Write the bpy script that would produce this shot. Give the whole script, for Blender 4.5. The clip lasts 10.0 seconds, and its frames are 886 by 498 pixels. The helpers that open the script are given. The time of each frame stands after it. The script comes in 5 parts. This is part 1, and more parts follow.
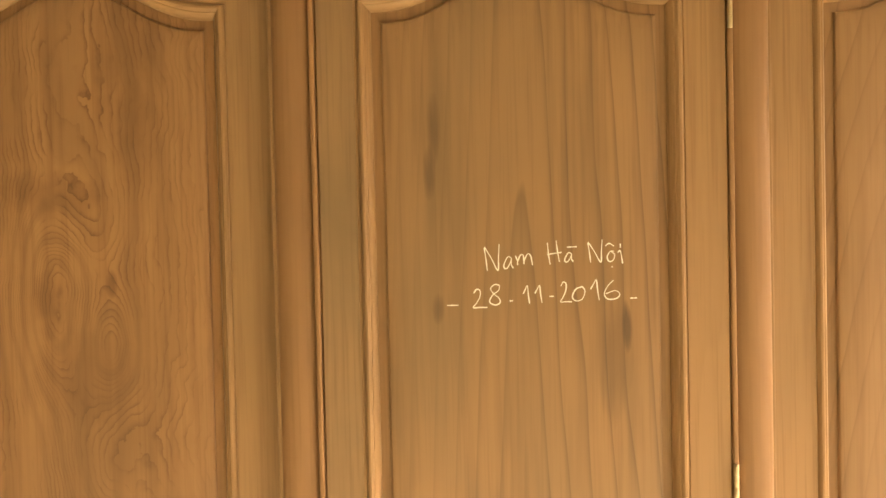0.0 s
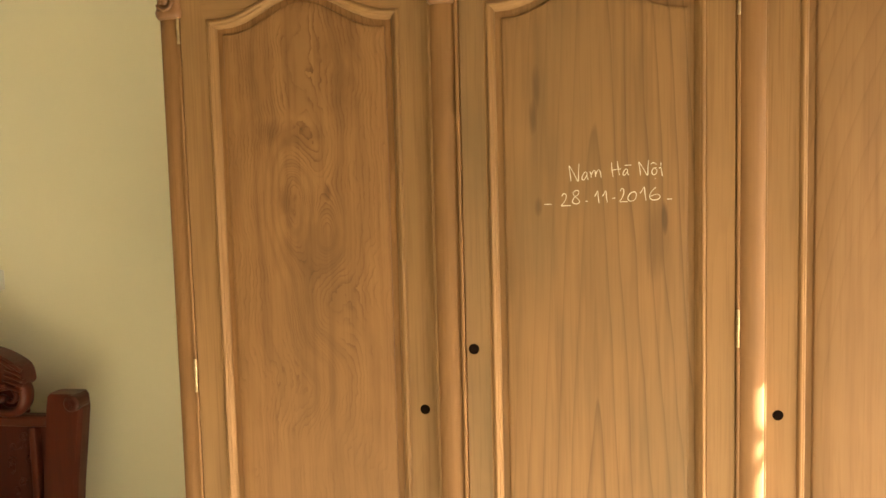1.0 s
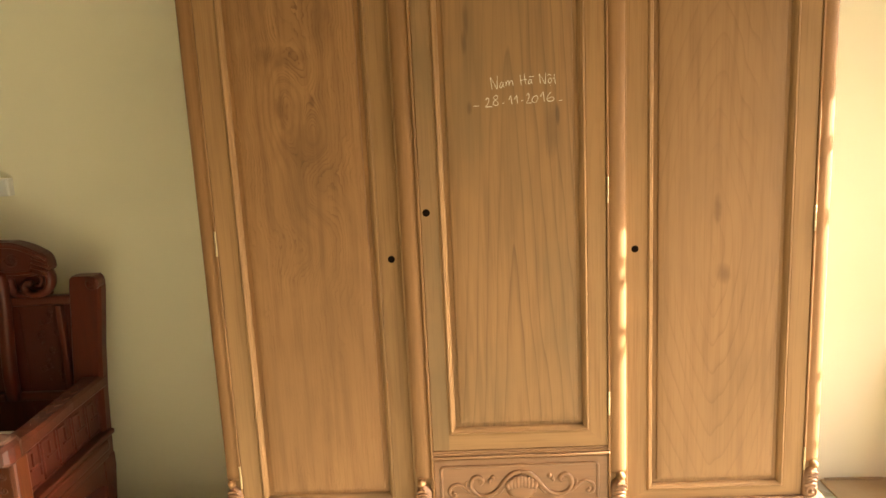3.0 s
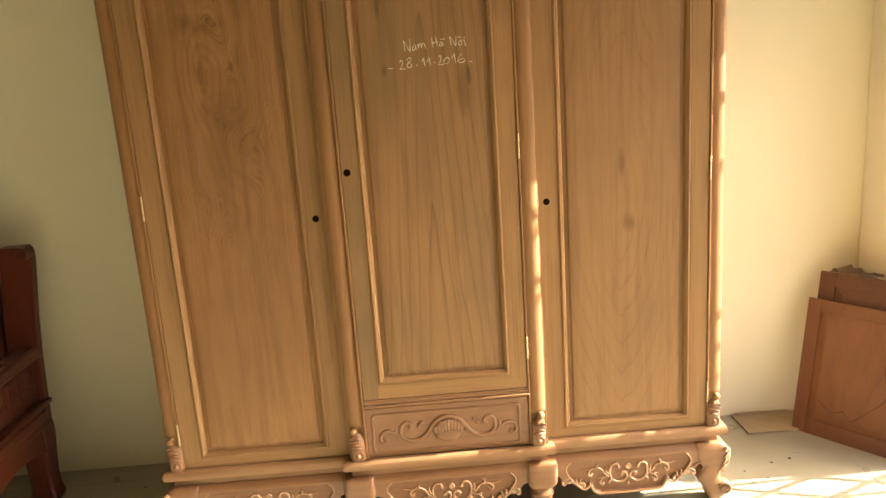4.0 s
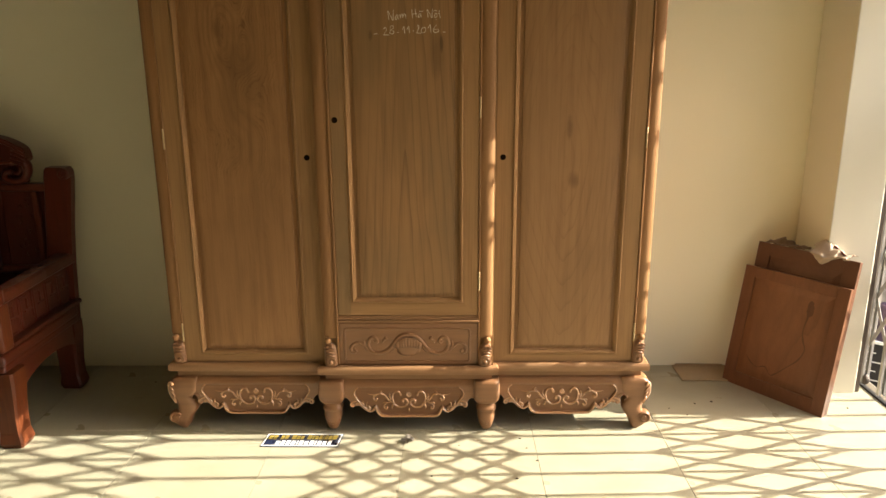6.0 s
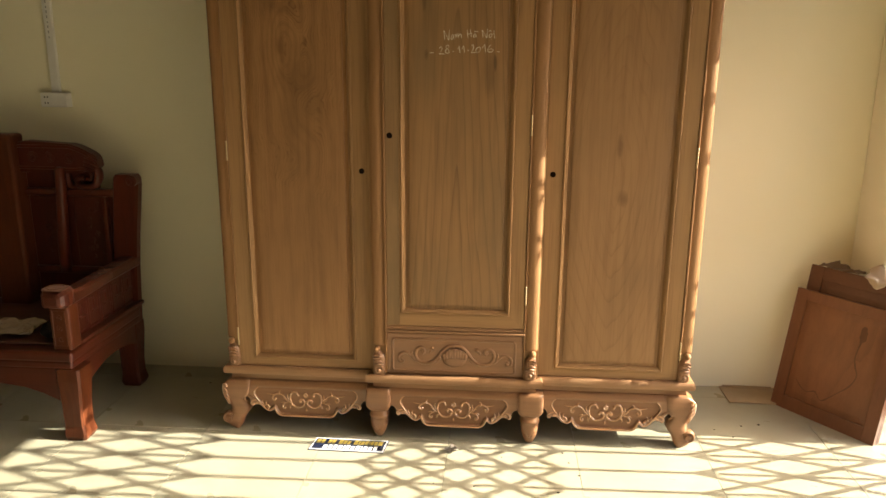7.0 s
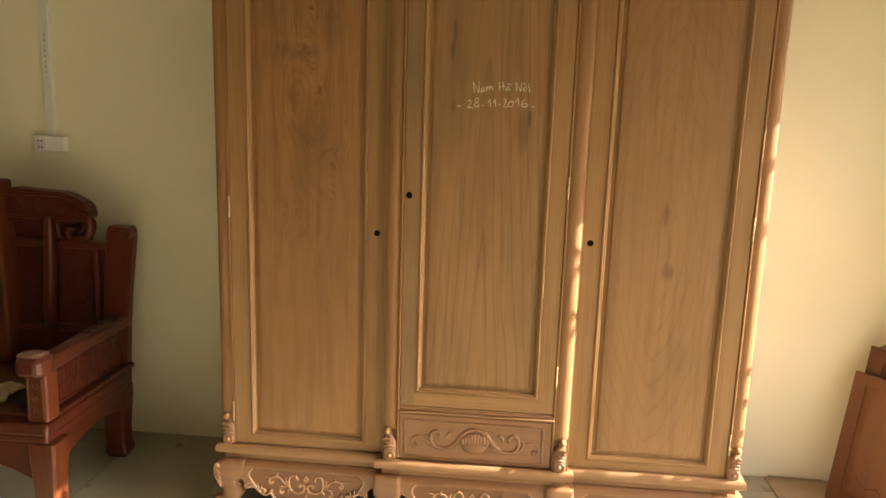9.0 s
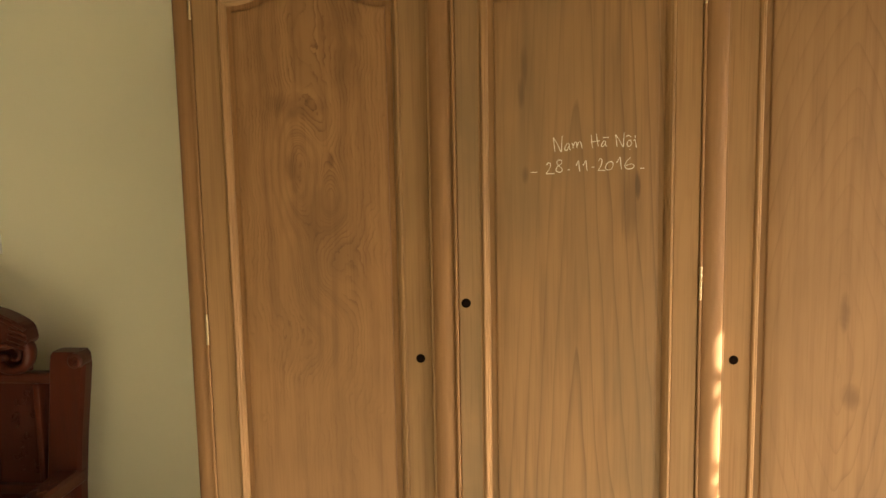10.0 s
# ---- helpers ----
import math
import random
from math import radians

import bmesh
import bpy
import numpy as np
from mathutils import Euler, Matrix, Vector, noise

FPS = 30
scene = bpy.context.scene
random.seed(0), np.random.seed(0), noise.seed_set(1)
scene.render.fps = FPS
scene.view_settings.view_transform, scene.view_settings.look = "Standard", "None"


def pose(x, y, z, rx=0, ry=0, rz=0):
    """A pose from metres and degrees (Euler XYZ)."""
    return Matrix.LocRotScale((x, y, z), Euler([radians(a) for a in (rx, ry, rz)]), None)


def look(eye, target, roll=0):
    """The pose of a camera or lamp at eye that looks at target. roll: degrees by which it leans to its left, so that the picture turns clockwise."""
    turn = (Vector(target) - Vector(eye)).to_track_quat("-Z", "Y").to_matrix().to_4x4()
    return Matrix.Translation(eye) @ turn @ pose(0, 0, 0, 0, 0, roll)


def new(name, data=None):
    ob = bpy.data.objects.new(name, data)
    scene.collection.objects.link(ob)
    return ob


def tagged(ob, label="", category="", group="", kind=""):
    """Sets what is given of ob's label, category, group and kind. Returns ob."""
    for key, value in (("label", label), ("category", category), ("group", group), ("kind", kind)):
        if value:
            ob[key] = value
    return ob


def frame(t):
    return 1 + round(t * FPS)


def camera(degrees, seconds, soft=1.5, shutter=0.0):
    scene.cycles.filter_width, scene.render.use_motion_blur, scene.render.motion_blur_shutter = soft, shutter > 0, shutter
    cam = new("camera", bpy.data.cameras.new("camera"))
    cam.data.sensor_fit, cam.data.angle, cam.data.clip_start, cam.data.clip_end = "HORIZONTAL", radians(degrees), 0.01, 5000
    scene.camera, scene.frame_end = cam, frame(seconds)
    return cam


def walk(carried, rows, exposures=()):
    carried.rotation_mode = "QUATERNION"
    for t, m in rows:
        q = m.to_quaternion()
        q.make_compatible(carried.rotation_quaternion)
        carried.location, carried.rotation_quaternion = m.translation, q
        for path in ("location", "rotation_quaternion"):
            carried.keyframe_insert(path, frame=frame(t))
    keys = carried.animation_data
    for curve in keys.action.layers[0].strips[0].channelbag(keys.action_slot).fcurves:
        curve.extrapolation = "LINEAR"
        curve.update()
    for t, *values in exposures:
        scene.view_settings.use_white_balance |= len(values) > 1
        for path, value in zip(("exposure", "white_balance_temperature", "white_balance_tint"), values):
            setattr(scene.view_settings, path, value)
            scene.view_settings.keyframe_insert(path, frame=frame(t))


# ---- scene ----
cam = camera(61.6, 10.0)
PATH = [
    (0, (-0.08, -1.016, 1.635), (-0.128, 0.983, 1.593), -1.3),
    (0.3, (-0.124, -1.181, 1.639), (-0.104, 0.817, 1.552), -0.4),
    (0.5, (-0.128, -1.297, 1.618), (-0.137, 0.701, 1.533), -0.4),
    (0.6, (-0.116, -1.355, 1.613), (-0.179, 0.641, 1.508), -1.0),
    (0.8, (-0.099, -1.458, 1.592), (-0.269, 0.53, 1.454), -1.3),
    (1, (-0.084, -1.559, 1.568), (-0.376, 0.413, 1.417), -1.5),
    (1.2, (-0.093, -1.637, 1.579), (-0.432, 0.323, 1.368), -1.7),
    (1.5, (-0.129, -1.747, 1.568), (-0.417, 0.215, 1.306), -1.1),
    (1.8, (-0.189, -1.892, 1.579), (-0.329, 0.079, 1.272), -2.6),
    (2, (-0.23, -1.958, 1.572), (-0.293, 0.014, 1.25), -2.3),
    (2.2, (-0.236, -2.022, 1.552), (-0.289, -0.049, 1.227), -1.2),
    (2.5, (-0.244, -2.063, 1.564), (-0.278, -0.097, 1.2), -1.3),
    (2.7, (-0.208, -2.105, 1.55), (-0.25, -0.141, 1.176), -2.1),
    (3.8, (-0.055, -2.302, 1.526), (-0.124, -0.338, 1.154), -3.3),
    (4, (-0.053, -2.3, 1.503), (0.015, -0.352, 1.054), -3.9),
    (4.2, (-0.063, -2.314, 1.48), (0.228, -0.409, 0.947), -3.6),
    (4.4, (-0.052, -2.341, 1.484), (0.412, -0.494, 0.873), -3.9),
    (4.5, (-0.058, -2.348, 1.484), (0.463, -0.526, 0.844), -3.0),
    (4.6, (-0.07, -2.367, 1.467), (0.481, -0.565, 0.797), -1.8),
    (4.7, (-0.074, -2.381, 1.45), (0.468, -0.579, 0.773), -1.4),
    (4.8, (-0.066, -2.422, 1.435), (0.406, -0.59, 0.785), -2.3),
    (5, (-0.027, -2.479, 1.444), (0.307, -0.602, 0.84), -2.4),
    (5.2, (0.056, -2.552, 1.455), (0.243, -0.647, 0.873), -0.1),
    (5.5, (0.132, -2.642, 1.475), (0.207, -0.725, 0.909), -0.8),
    (5.7, (0.162, -2.689, 1.475), (0.197, -0.766, 0.929), -1.0),
    (6.8, (0.17, -2.791, 1.51), (0.034, -0.854, 1.033), 1.0),
    (7, (0.168, -2.795, 1.508), (0.018, -0.861, 1.019), 0.4),
    (7.5, (0.157, -2.776, 1.52), (0.026, -0.839, 1.042), -0.2),
    (8, (0.164, -2.761, 1.526), (0.043, -0.812, 1.091), -0.1),
    (8.5, (0.158, -2.711, 1.531), (0.015, -0.758, 1.127), -0.3),
    (9, (0.091, -2.494, 1.539), (-0.085, -0.538, 1.16), 1.8),
    (9.2, (0.053, -2.37, 1.525), (-0.144, -0.406, 1.202), 0.9),
    (9.5, (-0.041, -2.166, 1.559), (-0.204, -0.194, 1.269), 0.6),
    (9.8, (-0.103, -1.897, 1.56), (-0.216, 0.082, 1.291), -0.9),
    (10, (-0.143, -1.725, 1.563), (-0.328, 0.253, 1.334), -1.1),
]
EXPOSURES = [(0.0, 3.99, 6500, 10), (1.0, 3.82, 6500, 10), (2.0, 3.62, 6500, 10), (2.7, 3.52, 6450, 10), (3.8, 3.36, 6300, 10), (4.2, 2.98, 6380, 10), (4.5, 2.58, 6450, 10), (5.0, 1.97, 6340, 10), (5.5, 2.02, 6330, 10), (5.7, 2.07, 6330, 10), (6.8, 2.37, 6300, 10), (7.5, 2.42, 6300, 10), (8.5, 2.72, 6250, 10), (9.0, 2.92, 6250, 10), (9.5, 3.1, 6250, 10), (10.0, 3.25, 6350, 10)]
walk(cam, [(t, look(eye, target, roll)) for t, eye, target, roll in PATH], EXPOSURES)

# ---------------------------------------------------------------- world and sun
SUN_WAY = Vector((-1.0, -0.026, -0.573)).normalized()
world = bpy.data.worlds.new("world")
scene.world = world
world.use_nodes = True
wt = world.node_tree
sky = wt.nodes.new("ShaderNodeTexSky")
sky.sky_type = "NISHITA"
sky.sun_disc = False
sky.sun_elevation = math.asin(-SUN_WAY.z)
sky.sun_rotation = radians(90 - 1.3)
sky.dust_density = 8.0
wt.links.new(sky.outputs[0], wt.nodes["Background"].inputs[0])
wt.nodes["Background"].inputs[1].default_value = 0.15
sun = new("sun", bpy.data.lights.new("sun", "SUN"))
sun.data.energy = 4.7
sun.data.angle = radians(0.42)
sun.data.color = (1.0, 0.93, 0.77)
sun.matrix_world = look((12, 0.4, 7), Vector((12, 0.4, 7)) + SUN_WAY)

# ---------------------------------------------------------------- materials
def base_material(name, rough=0.6, metal=0.0, spec=0.5):
    m = bpy.data.materials.new(name)
    m.use_nodes = True
    nt = m.node_tree
    b = nt.nodes["Principled BSDF"]
    b.inputs["Roughness"].default_value = rough
    b.inputs["Metallic"].default_value = metal
    b.inputs["Specular IOR Level"].default_value = spec
    return m, nt, b


def node(nt, kind, **sets):
    n = nt.nodes.new(kind)
    for k, v in sets.items():
        n.inputs[k.replace("_", " ")].default_value = v
    return n


def math_node(nt, op, a, b=0.0):
    n = nt.nodes.new("ShaderNodeMath")
    n.operation = op
    for i, v in enumerate((a, b)):
        if isinstance(v, (int, float)):
            n.inputs[i].default_value = v
        else:
            nt.links.new(v, n.inputs[i])
    return n.outputs[0]


def blend(nt, fac, a, b):
    n = nt.nodes.new("ShaderNodeMix")
    n.data_type = "RGBA"
    for sock, v in ((n.inputs[0], fac), (n.inputs[6], a), (n.inputs[7], b)):
        if isinstance(v, (int, float)):
            sock.default_value = v
        elif isinstance(v, tuple):
            sock.default_value = (*v, 1)
        else:
            nt.links.new(v, sock)
    return n.outputs[2]


def remap(nt, v, lo, hi, a=0.0, b=1.0):
    n = nt.nodes.new("ShaderNodeMapRange")
    for i, x in enumerate((lo, hi, a, b)):
        n.inputs[i + 1].default_value = x
    nt.links.new(v, n.inputs[0])
    return n.outputs[0]


def coords(nt, scale, shift=(0, 0, 0), vary=0.0):
    tc = nt.nodes.new("ShaderNodeTexCoord")
    mp = nt.nodes.new("ShaderNodeMapping")
    mp.inputs["Scale"].default_value = scale
    mp.inputs["Location"].default_value = shift
    out = tc.outputs["Object"]
    if vary:
        oi = nt.nodes.new("ShaderNodeObjectInfo")
        ad = nt.nodes.new("ShaderNodeVectorMath")
        ad.operation = "ADD"
        nt.links.new(out, ad.inputs[0])
        nt.links.new(math_node(nt, "MULTIPLY", oi.outputs["Random"], vary), ad.inputs[1])
        out = ad.outputs[0]
    nt.links.new(out, mp.inputs[0])
    return mp.outputs[0]


def noise_tex(nt, vec, scale, detail=3.0, rough=0.5, warp=0.0):
    n = node(nt, "ShaderNodeTexNoise", Scale=scale, Detail=detail, Roughness=rough, Distortion=warp)
    nt.links.new(vec, n.inputs["Vector"])
    return n.outputs[0]


def bump(nt, b, height, strength, dist=0.002):
    n = nt.nodes.new("ShaderNodeBump")
    n.inputs["Strength"].default_value = strength
    n.inputs["Distance"].default_value = dist
    nt.links.new(height, n.inputs["Height"])
    nt.links.new(n.outputs[0], b.inputs["Normal"])


RAW = (0.895, 0.885, 0.880)  # tone of the unfinished timber


def wood(name, light, dark, stain, axis=2, stretch=0.1, rings=22.0, ring_scale=2.2, warp=0.3, ring_mix=0.45,
         stain_mix=0.4, rough=0.5, shift=(0, 0, 0), vary=0.0, pores=0.3, spec=0.4, coat=0.0, cone=None, uneven=3.0,
         sharp=6.0, blot_scale=4.0, fade_from=0.42, spots=(), streaks=0.35):
    """Flat-sawn timber: growth rings darkening to a sharp late-wood edge, fibres, blotches and pores."""
    if name.startswith("raw_wood"):
        light, dark, stain = (tuple(c * k for c, k in zip(tone, RAW)) for tone in (light, dark, stain))
    m, nt, b = base_material(name, rough, 0.0, spec)
    sc = [1.0, 1.0, 1.0]
    sc[axis] = stretch
    v = coords(nt, sc, shift, vary)
    ring = noise_tex(nt, v, ring_scale, 3.0, 0.45, warp)
    sep = nt.nodes.new("ShaderNodeSeparateXYZ")
    nt.links.new(coords(nt, (1, 1, 1)), sep.inputs[0])
    if cone:
        # rings of a log cut along its length, about x = cone[0] and height cone[1]:
        # closed pointed ovals, or arches that open downwards
        kind, px, pz, slope, gap, wobble = cone
        off = math_node(nt, "MULTIPLY", math_node(nt, "SUBTRACT", ring, 0.5), wobble)
        off2 = math_node(nt, "MULTIPLY", math_node(nt, "SUBTRACT", noise_tex(nt, v, ring_scale * 5, 2.0), 0.5), wobble * 0.22)
        a = math_node(nt, "ADD", math_node(nt, "ADD", math_node(nt, "SUBTRACT", sep.outputs[0], 0.0 if kind == "eyes" else px), off), off2)
        q = math_node(nt, "ADD", math_node(nt, "MULTIPLY", math_node(nt, "SUBTRACT", sep.outputs[2], pz), slope), math_node(nt, "MULTIPLY", off, 0.7))
        if kind == "oval":
            p = 1.55
            rad = math_node(nt, "ADD", math_node(nt, "POWER", math_node(nt, "ABSOLUTE", a), p), math_node(nt, "POWER", math_node(nt, "ABSOLUTE", q), p))
            rad = math_node(nt, "POWER", rad, 1 / p)
        elif kind == "eyes":
            # upright grain that bends round healed knots: closed loops close to each, long waves further off
            eddy = noise_tex(nt, coords(nt, (1.0, 1.0, 0.50), shift), 5.0, 4.0, 0.52, 0.9)
            rad = math_node(nt, "ADD", sep.outputs[0], math_node(nt, "MULTIPLY", math_node(nt, "SUBTRACT", eddy, 0.5), wobble * 2.2))
            rad = math_node(nt, "ADD", rad, off2)
            ragged = noise_tex(nt, coords(nt, (1.0, 1.0, 0.7), shift), 38.0, 3.0, 0.6)
            rad = math_node(nt, "ADD", rad, math_node(nt, "MULTIPLY", math_node(nt, "SUBTRACT", ragged, 0.5), 0.016))
            for ex, ez, rx, rz, push in px:
                dx = math_node(nt, "DIVIDE", math_node(nt, "ADD", math_node(nt, "SUBTRACT", sep.outputs[0], ex), math_node(nt, "MULTIPLY", off, 0.5)), rx)
                dz = math_node(nt, "DIVIDE", math_node(nt, "SUBTRACT", sep.outputs[2], ez), rz)
                r2 = math_node(nt, "ADD", math_node(nt, "MULTIPLY", dx, dx), math_node(nt, "MULTIPLY", dz, dz))
                rad = math_node(nt, "ADD", rad, math_node(nt, "MULTIPLY", math_node(nt, "EXPONENT", math_node(nt, "MULTIPLY", r2, -1.0)), push))
        else:
            rad = math_node(nt, "ADD", math_node(nt, "SQRT", math_node(nt, "ADD", math_node(nt, "MULTIPLY", a, a), 0.0003)), q)
        ring = math_node(nt, "ADD", math_node(nt, "DIVIDE", rad, gap), math_node(nt, "MULTIPLY", noise_tex(nt, v, ring_scale * 2.5, 2.0, 0.5), uneven))
        rings = 1.0
    band = None
    if cone and cone[0] == "eyes":
        band = math_node(nt, "SINE", math_node(nt, "MULTIPLY", ring, 1.2))
    saw = math_node(nt, "FRACT", math_node(nt, "MULTIPLY", ring, rings))
    line = math_node(nt, "MULTIPLY", math_node(nt, "POWER", saw, sharp), remap(nt, saw, 0.97, 1.0, 1.0, 0.0))
    if cone and cone[0] == "eyes":
        fade = remap(nt, noise_tex(nt, coords(nt, (1, 1, 0.6), shift), 17.0, 3.0, 0.6), fade_from + 0.06, fade_from + 0.26)
    else:
        fade = remap(nt, noise_tex(nt, v, 5.0, 3.0), fade_from, fade_from + 0.26)
    line = math_node(nt, "MULTIPLY", line, fade)
    if band:
        calm = remap(nt, sep.outputs[2], 0.75, 1.40, 0.30, 1.0)
        mid = math_node(nt, "DIVIDE", math_node(nt, "SUBTRACT", sep.outputs[0], KNOT_X), 0.17)
        calm = math_node(nt, "MULTIPLY", calm, remap(nt, math_node(nt, "MULTIPLY", mid, mid), 0.2, 1.2, 1.0, 0.35))
        line = math_node(nt, "MULTIPLY", line, calm)
        band = math_node(nt, "MULTIPLY", remap(nt, band, -0.2, 1.0, 0.0, 0.32), calm)
    fs = [1.0, 1.0, 1.0]
    fs[axis] = 0.02
    fib = noise_tex(nt, coords(nt, fs, shift, vary), 220.0, 3.0, 0.6)
    fs[axis] = 0.05
    streak = noise_tex(nt, coords(nt, fs, shift, vary), 40.0, 3.0, 0.6)
    blot = noise_tex(nt, coords(nt, (1, 1, 0.5), shift, vary), blot_scale, 4.0, 0.55, 0.4)
    c = light
    if band:
        c = blend(nt, band, light, stain)
    c = blend(nt, math_node(nt, "MULTIPLY", line, ring_mix), c, dark)
    c = blend(nt, math_node(nt, "MULTIPLY", remap(nt, streak, 0.45, 0.75), streaks), c, dark)
    c = blend(nt, math_node(nt, "MULTIPLY", remap(nt, fib, 0.5, 0.8), pores), c, dark)
    c = blend(nt, math_node(nt, "MULTIPLY", remap(nt, blot, 0.46, 0.72), stain_mix), c, stain)
    wild = noise_tex(nt, coords(nt, (1, 1, 0.6), shift), 22.0, 3.0, 0.6, 0.5) if stretch > 0.1 else noise_tex(nt, coords(nt, (1, 1, 0.07), shift), 90.0, 3.0, 0.6, 0.2)
    for sx, sz, rx, rz, depth in spots:
        # a soft dark smudge about a healed knot
        dx = math_node(nt, "DIVIDE", math_node(nt, "SUBTRACT", sep.outputs[0], sx), rx)
        dz = math_node(nt, "DIVIDE", math_node(nt, "SUBTRACT", sep.outputs[2], sz), rz)
        r2 = math_node(nt, "ADD", math_node(nt, "MULTIPLY", dx, dx), math_node(nt, "MULTIPLY", dz, dz))
        r2 = math_node(nt, "ADD", r2, math_node(nt, "MULTIPLY", math_node(nt, "SUBTRACT", wild, 0.5), 2.2))
        c = blend(nt, math_node(nt, "MULTIPLY", remap(nt, r2, 1.2, 0.0), depth), c, dark)
    nt.links.new(c, b.inputs["Base Color"])
    nt.links.new(remap(nt, fib, 0.3, 0.8, rough - 0.06, rough + 0.12), b.inputs["Roughness"])
    b.inputs["Coat Weight"].default_value = coat
    b.inputs["Coat Roughness"].default_value = 0.18
    bump(nt, b, math_node(nt, "ADD", fib, math_node(nt, "MULTIPLY", line, 0.15)), 0.12, 0.001)
    return m


KNOT_X = -0.615
TAN, TAN_DARK, TAN_STAIN = (0.345, 0.196, 0.084), (0.14, 0.07, 0.029), (0.23, 0.148, 0.069)
wood_v = wood("raw_wood_upright", TAN, TAN_DARK, TAN_STAIN, 2, 0.06, 14, 4.0, 0.1, 0.25, 0.45, 0.5, vary=3.0, spec=0.22, pores=0.42)
wood_h = wood("raw_wood_level", (0.302, 0.158, 0.071), TAN_DARK, TAN_STAIN, 0, 0.06, 12, 4.0, 0.1, 0.25, 0.3, 0.5, vary=3.0)
wood_carved = wood("raw_wood_carved", (0.268, 0.132, 0.058), (0.135, 0.060, 0.026), (0.190, 0.090, 0.040), 0, 0.1, 9, 4.0, 0.1, 0.3, 0.45, 0.36, vary=2.0, spec=0.5)
# paler than the carved wood: highlights on the raised scrolls put into the colour
wood_relief = wood("raw_wood_relief_highlight", (0.47, 0.245, 0.115), (0.27, 0.130, 0.058), (0.36, 0.185, 0.085), 0, 0.1, 9, 4.0, 0.1, 0.2, 0.3, 0.22, vary=2.0, spec=0.9, coat=0.8)
# darker than the carved wood: shade of the sunk field put into the colour
wood_ground = wood("raw_wood_recess_shade", (0.242, 0.116, 0.050), (0.125, 0.056, 0.024), (0.172, 0.080, 0.035), 0, 0.1, 9, 4.0, 0.1, 0.25, 0.4, 0.5, vary=2.0)
wood_round = wood("raw_wood_column", (0.312, 0.164, 0.068), (0.162, 0.080, 0.034), (0.215, 0.118, 0.050), 2, 0.05, 14, 6.0, 0.1, 0.3, 0.45, 0.58, vary=5.0, spec=0.2)
wood_rail = wood("raw_wood_rail", TAN, TAN_DARK, TAN_STAIN, 0, 0.06, 14, 4.0, 0.1, 0.25, 0.45, 0.5, vary=3.0, spec=0.22, pores=0.42)
KNOTS = ((-0.648, 1.555, 0.050, 0.125, 0.19), (-0.562, 1.490, 0.032, 0.060, -0.085), (-0.600, 1.690, 0.070, 0.070, -0.035), (-0.655, 1.850, 0.060, 0.150, 0.06), (-0.575, 1.330, 0.060, 0.090, 0.07), (-0.62, 1.14, 0.06, 0.08, -0.06))
wood_burl = wood("raw_wood_swirled", (0.340, 0.178, 0.073), (0.105, 0.048, 0.020), (0.200, 0.108, 0.046), 2, 0.12, 20, 4.0, 0.4, 0.80, 0.6, 0.48, (0.31, 0, 0.2), cone=("eyes", KNOTS, 0, 0, 0.0105, 0.055), uneven=1.0, sharp=5.0, blot_scale=2.6, fade_from=0.33, spots=((-0.655, 1.545, 0.022, 0.05, 0.35), (-0.566, 1.575, 0.008, 0.018, 0.5), (-0.645, 1.70, 0.07, 0.035, 0.32), (-0.60, 1.44, 0.09, 0.07, 0.2), (-0.53, 1.86, 0.05, 0.16, 0.30), (-0.72, 1.80, 0.05, 0.20, 0.22)), spec=0.22)
wood_stripe = wood("raw_wood_striped", (0.325, 0.180, 0.077), (0.090, 0.056, 0.030), (0.205, 0.136, 0.067), 2, 0.09, 9, 5.0, 0.2, 0.66, 0.7, 0.48, (0.07, 0, 0.4), cone=("arch", 0.004, 1.80, 0.06, 0.031, 0.045), uneven=1.4, sharp=9.0, blot_scale=3.0, fade_from=0.34, streaks=0.38, spots=((-0.113, 1.775, 0.009, 0.045, 0.5), (-0.120, 1.715, 0.008, 0.035, 0.5), (0.138, 1.505, 0.007, 0.030, 0.7), (0.120, 1.46, 0.022, 0.08, 0.4), (-0.112, 1.535, 0.008, 0.020, 0.45)), spec=0.22)
wood_flame = wood("raw_wood_flamed", (0.322, 0.180, 0.080), (0.135, 0.072, 0.033), (0.235, 0.137, 0.064), 2, 0.16, 9, 4.0, 0.3, 0.52, 0.65, 0.48, (-0.55, 0, 0.1), cone=("oval", 0.604, 1.10, 0.27, 0.025, 0.085), uneven=1.3, sharp=10.0, blot_scale=3.0, fade_from=0.34, spots=((0.605, 1.21, 0.012, 0.05, 0.5), (0.625, 1.015, 0.022, 0.035, 0.5)), spec=0.22)
wood_grey = wood("raw_wood_greyed", (0.290, 0.172, 0.078), (0.145, 0.085, 0.040), (0.195, 0.130, 0.063), 2, 0.06, 10, 4.0, 0.1, 0.3, 0.8, 0.5, spec=0.22, pores=0.6)
rosewood = wood("red_lacquered_wood", (0.094, 0.0168, 0.0064), (0.032, 0.0062, 0.0034), (0.053, 0.0093, 0.0041), 2, 0.1, 10, 3.0, 0.3, 0.6, 0.6, 0.36, vary=4.0, spec=0.3, coat=0.14)
rosewood_light = wood("orange_red_lacquered_wood", (0.104, 0.0275, 0.0088), (0.042, 0.0104, 0.0044), (0.068, 0.0165, 0.0060), 2, 0.1, 12, 5.0, 0.3, 0.6, 0.7, 0.38, vary=4.0, spec=0.25, coat=0.06, blot_scale=9.0)
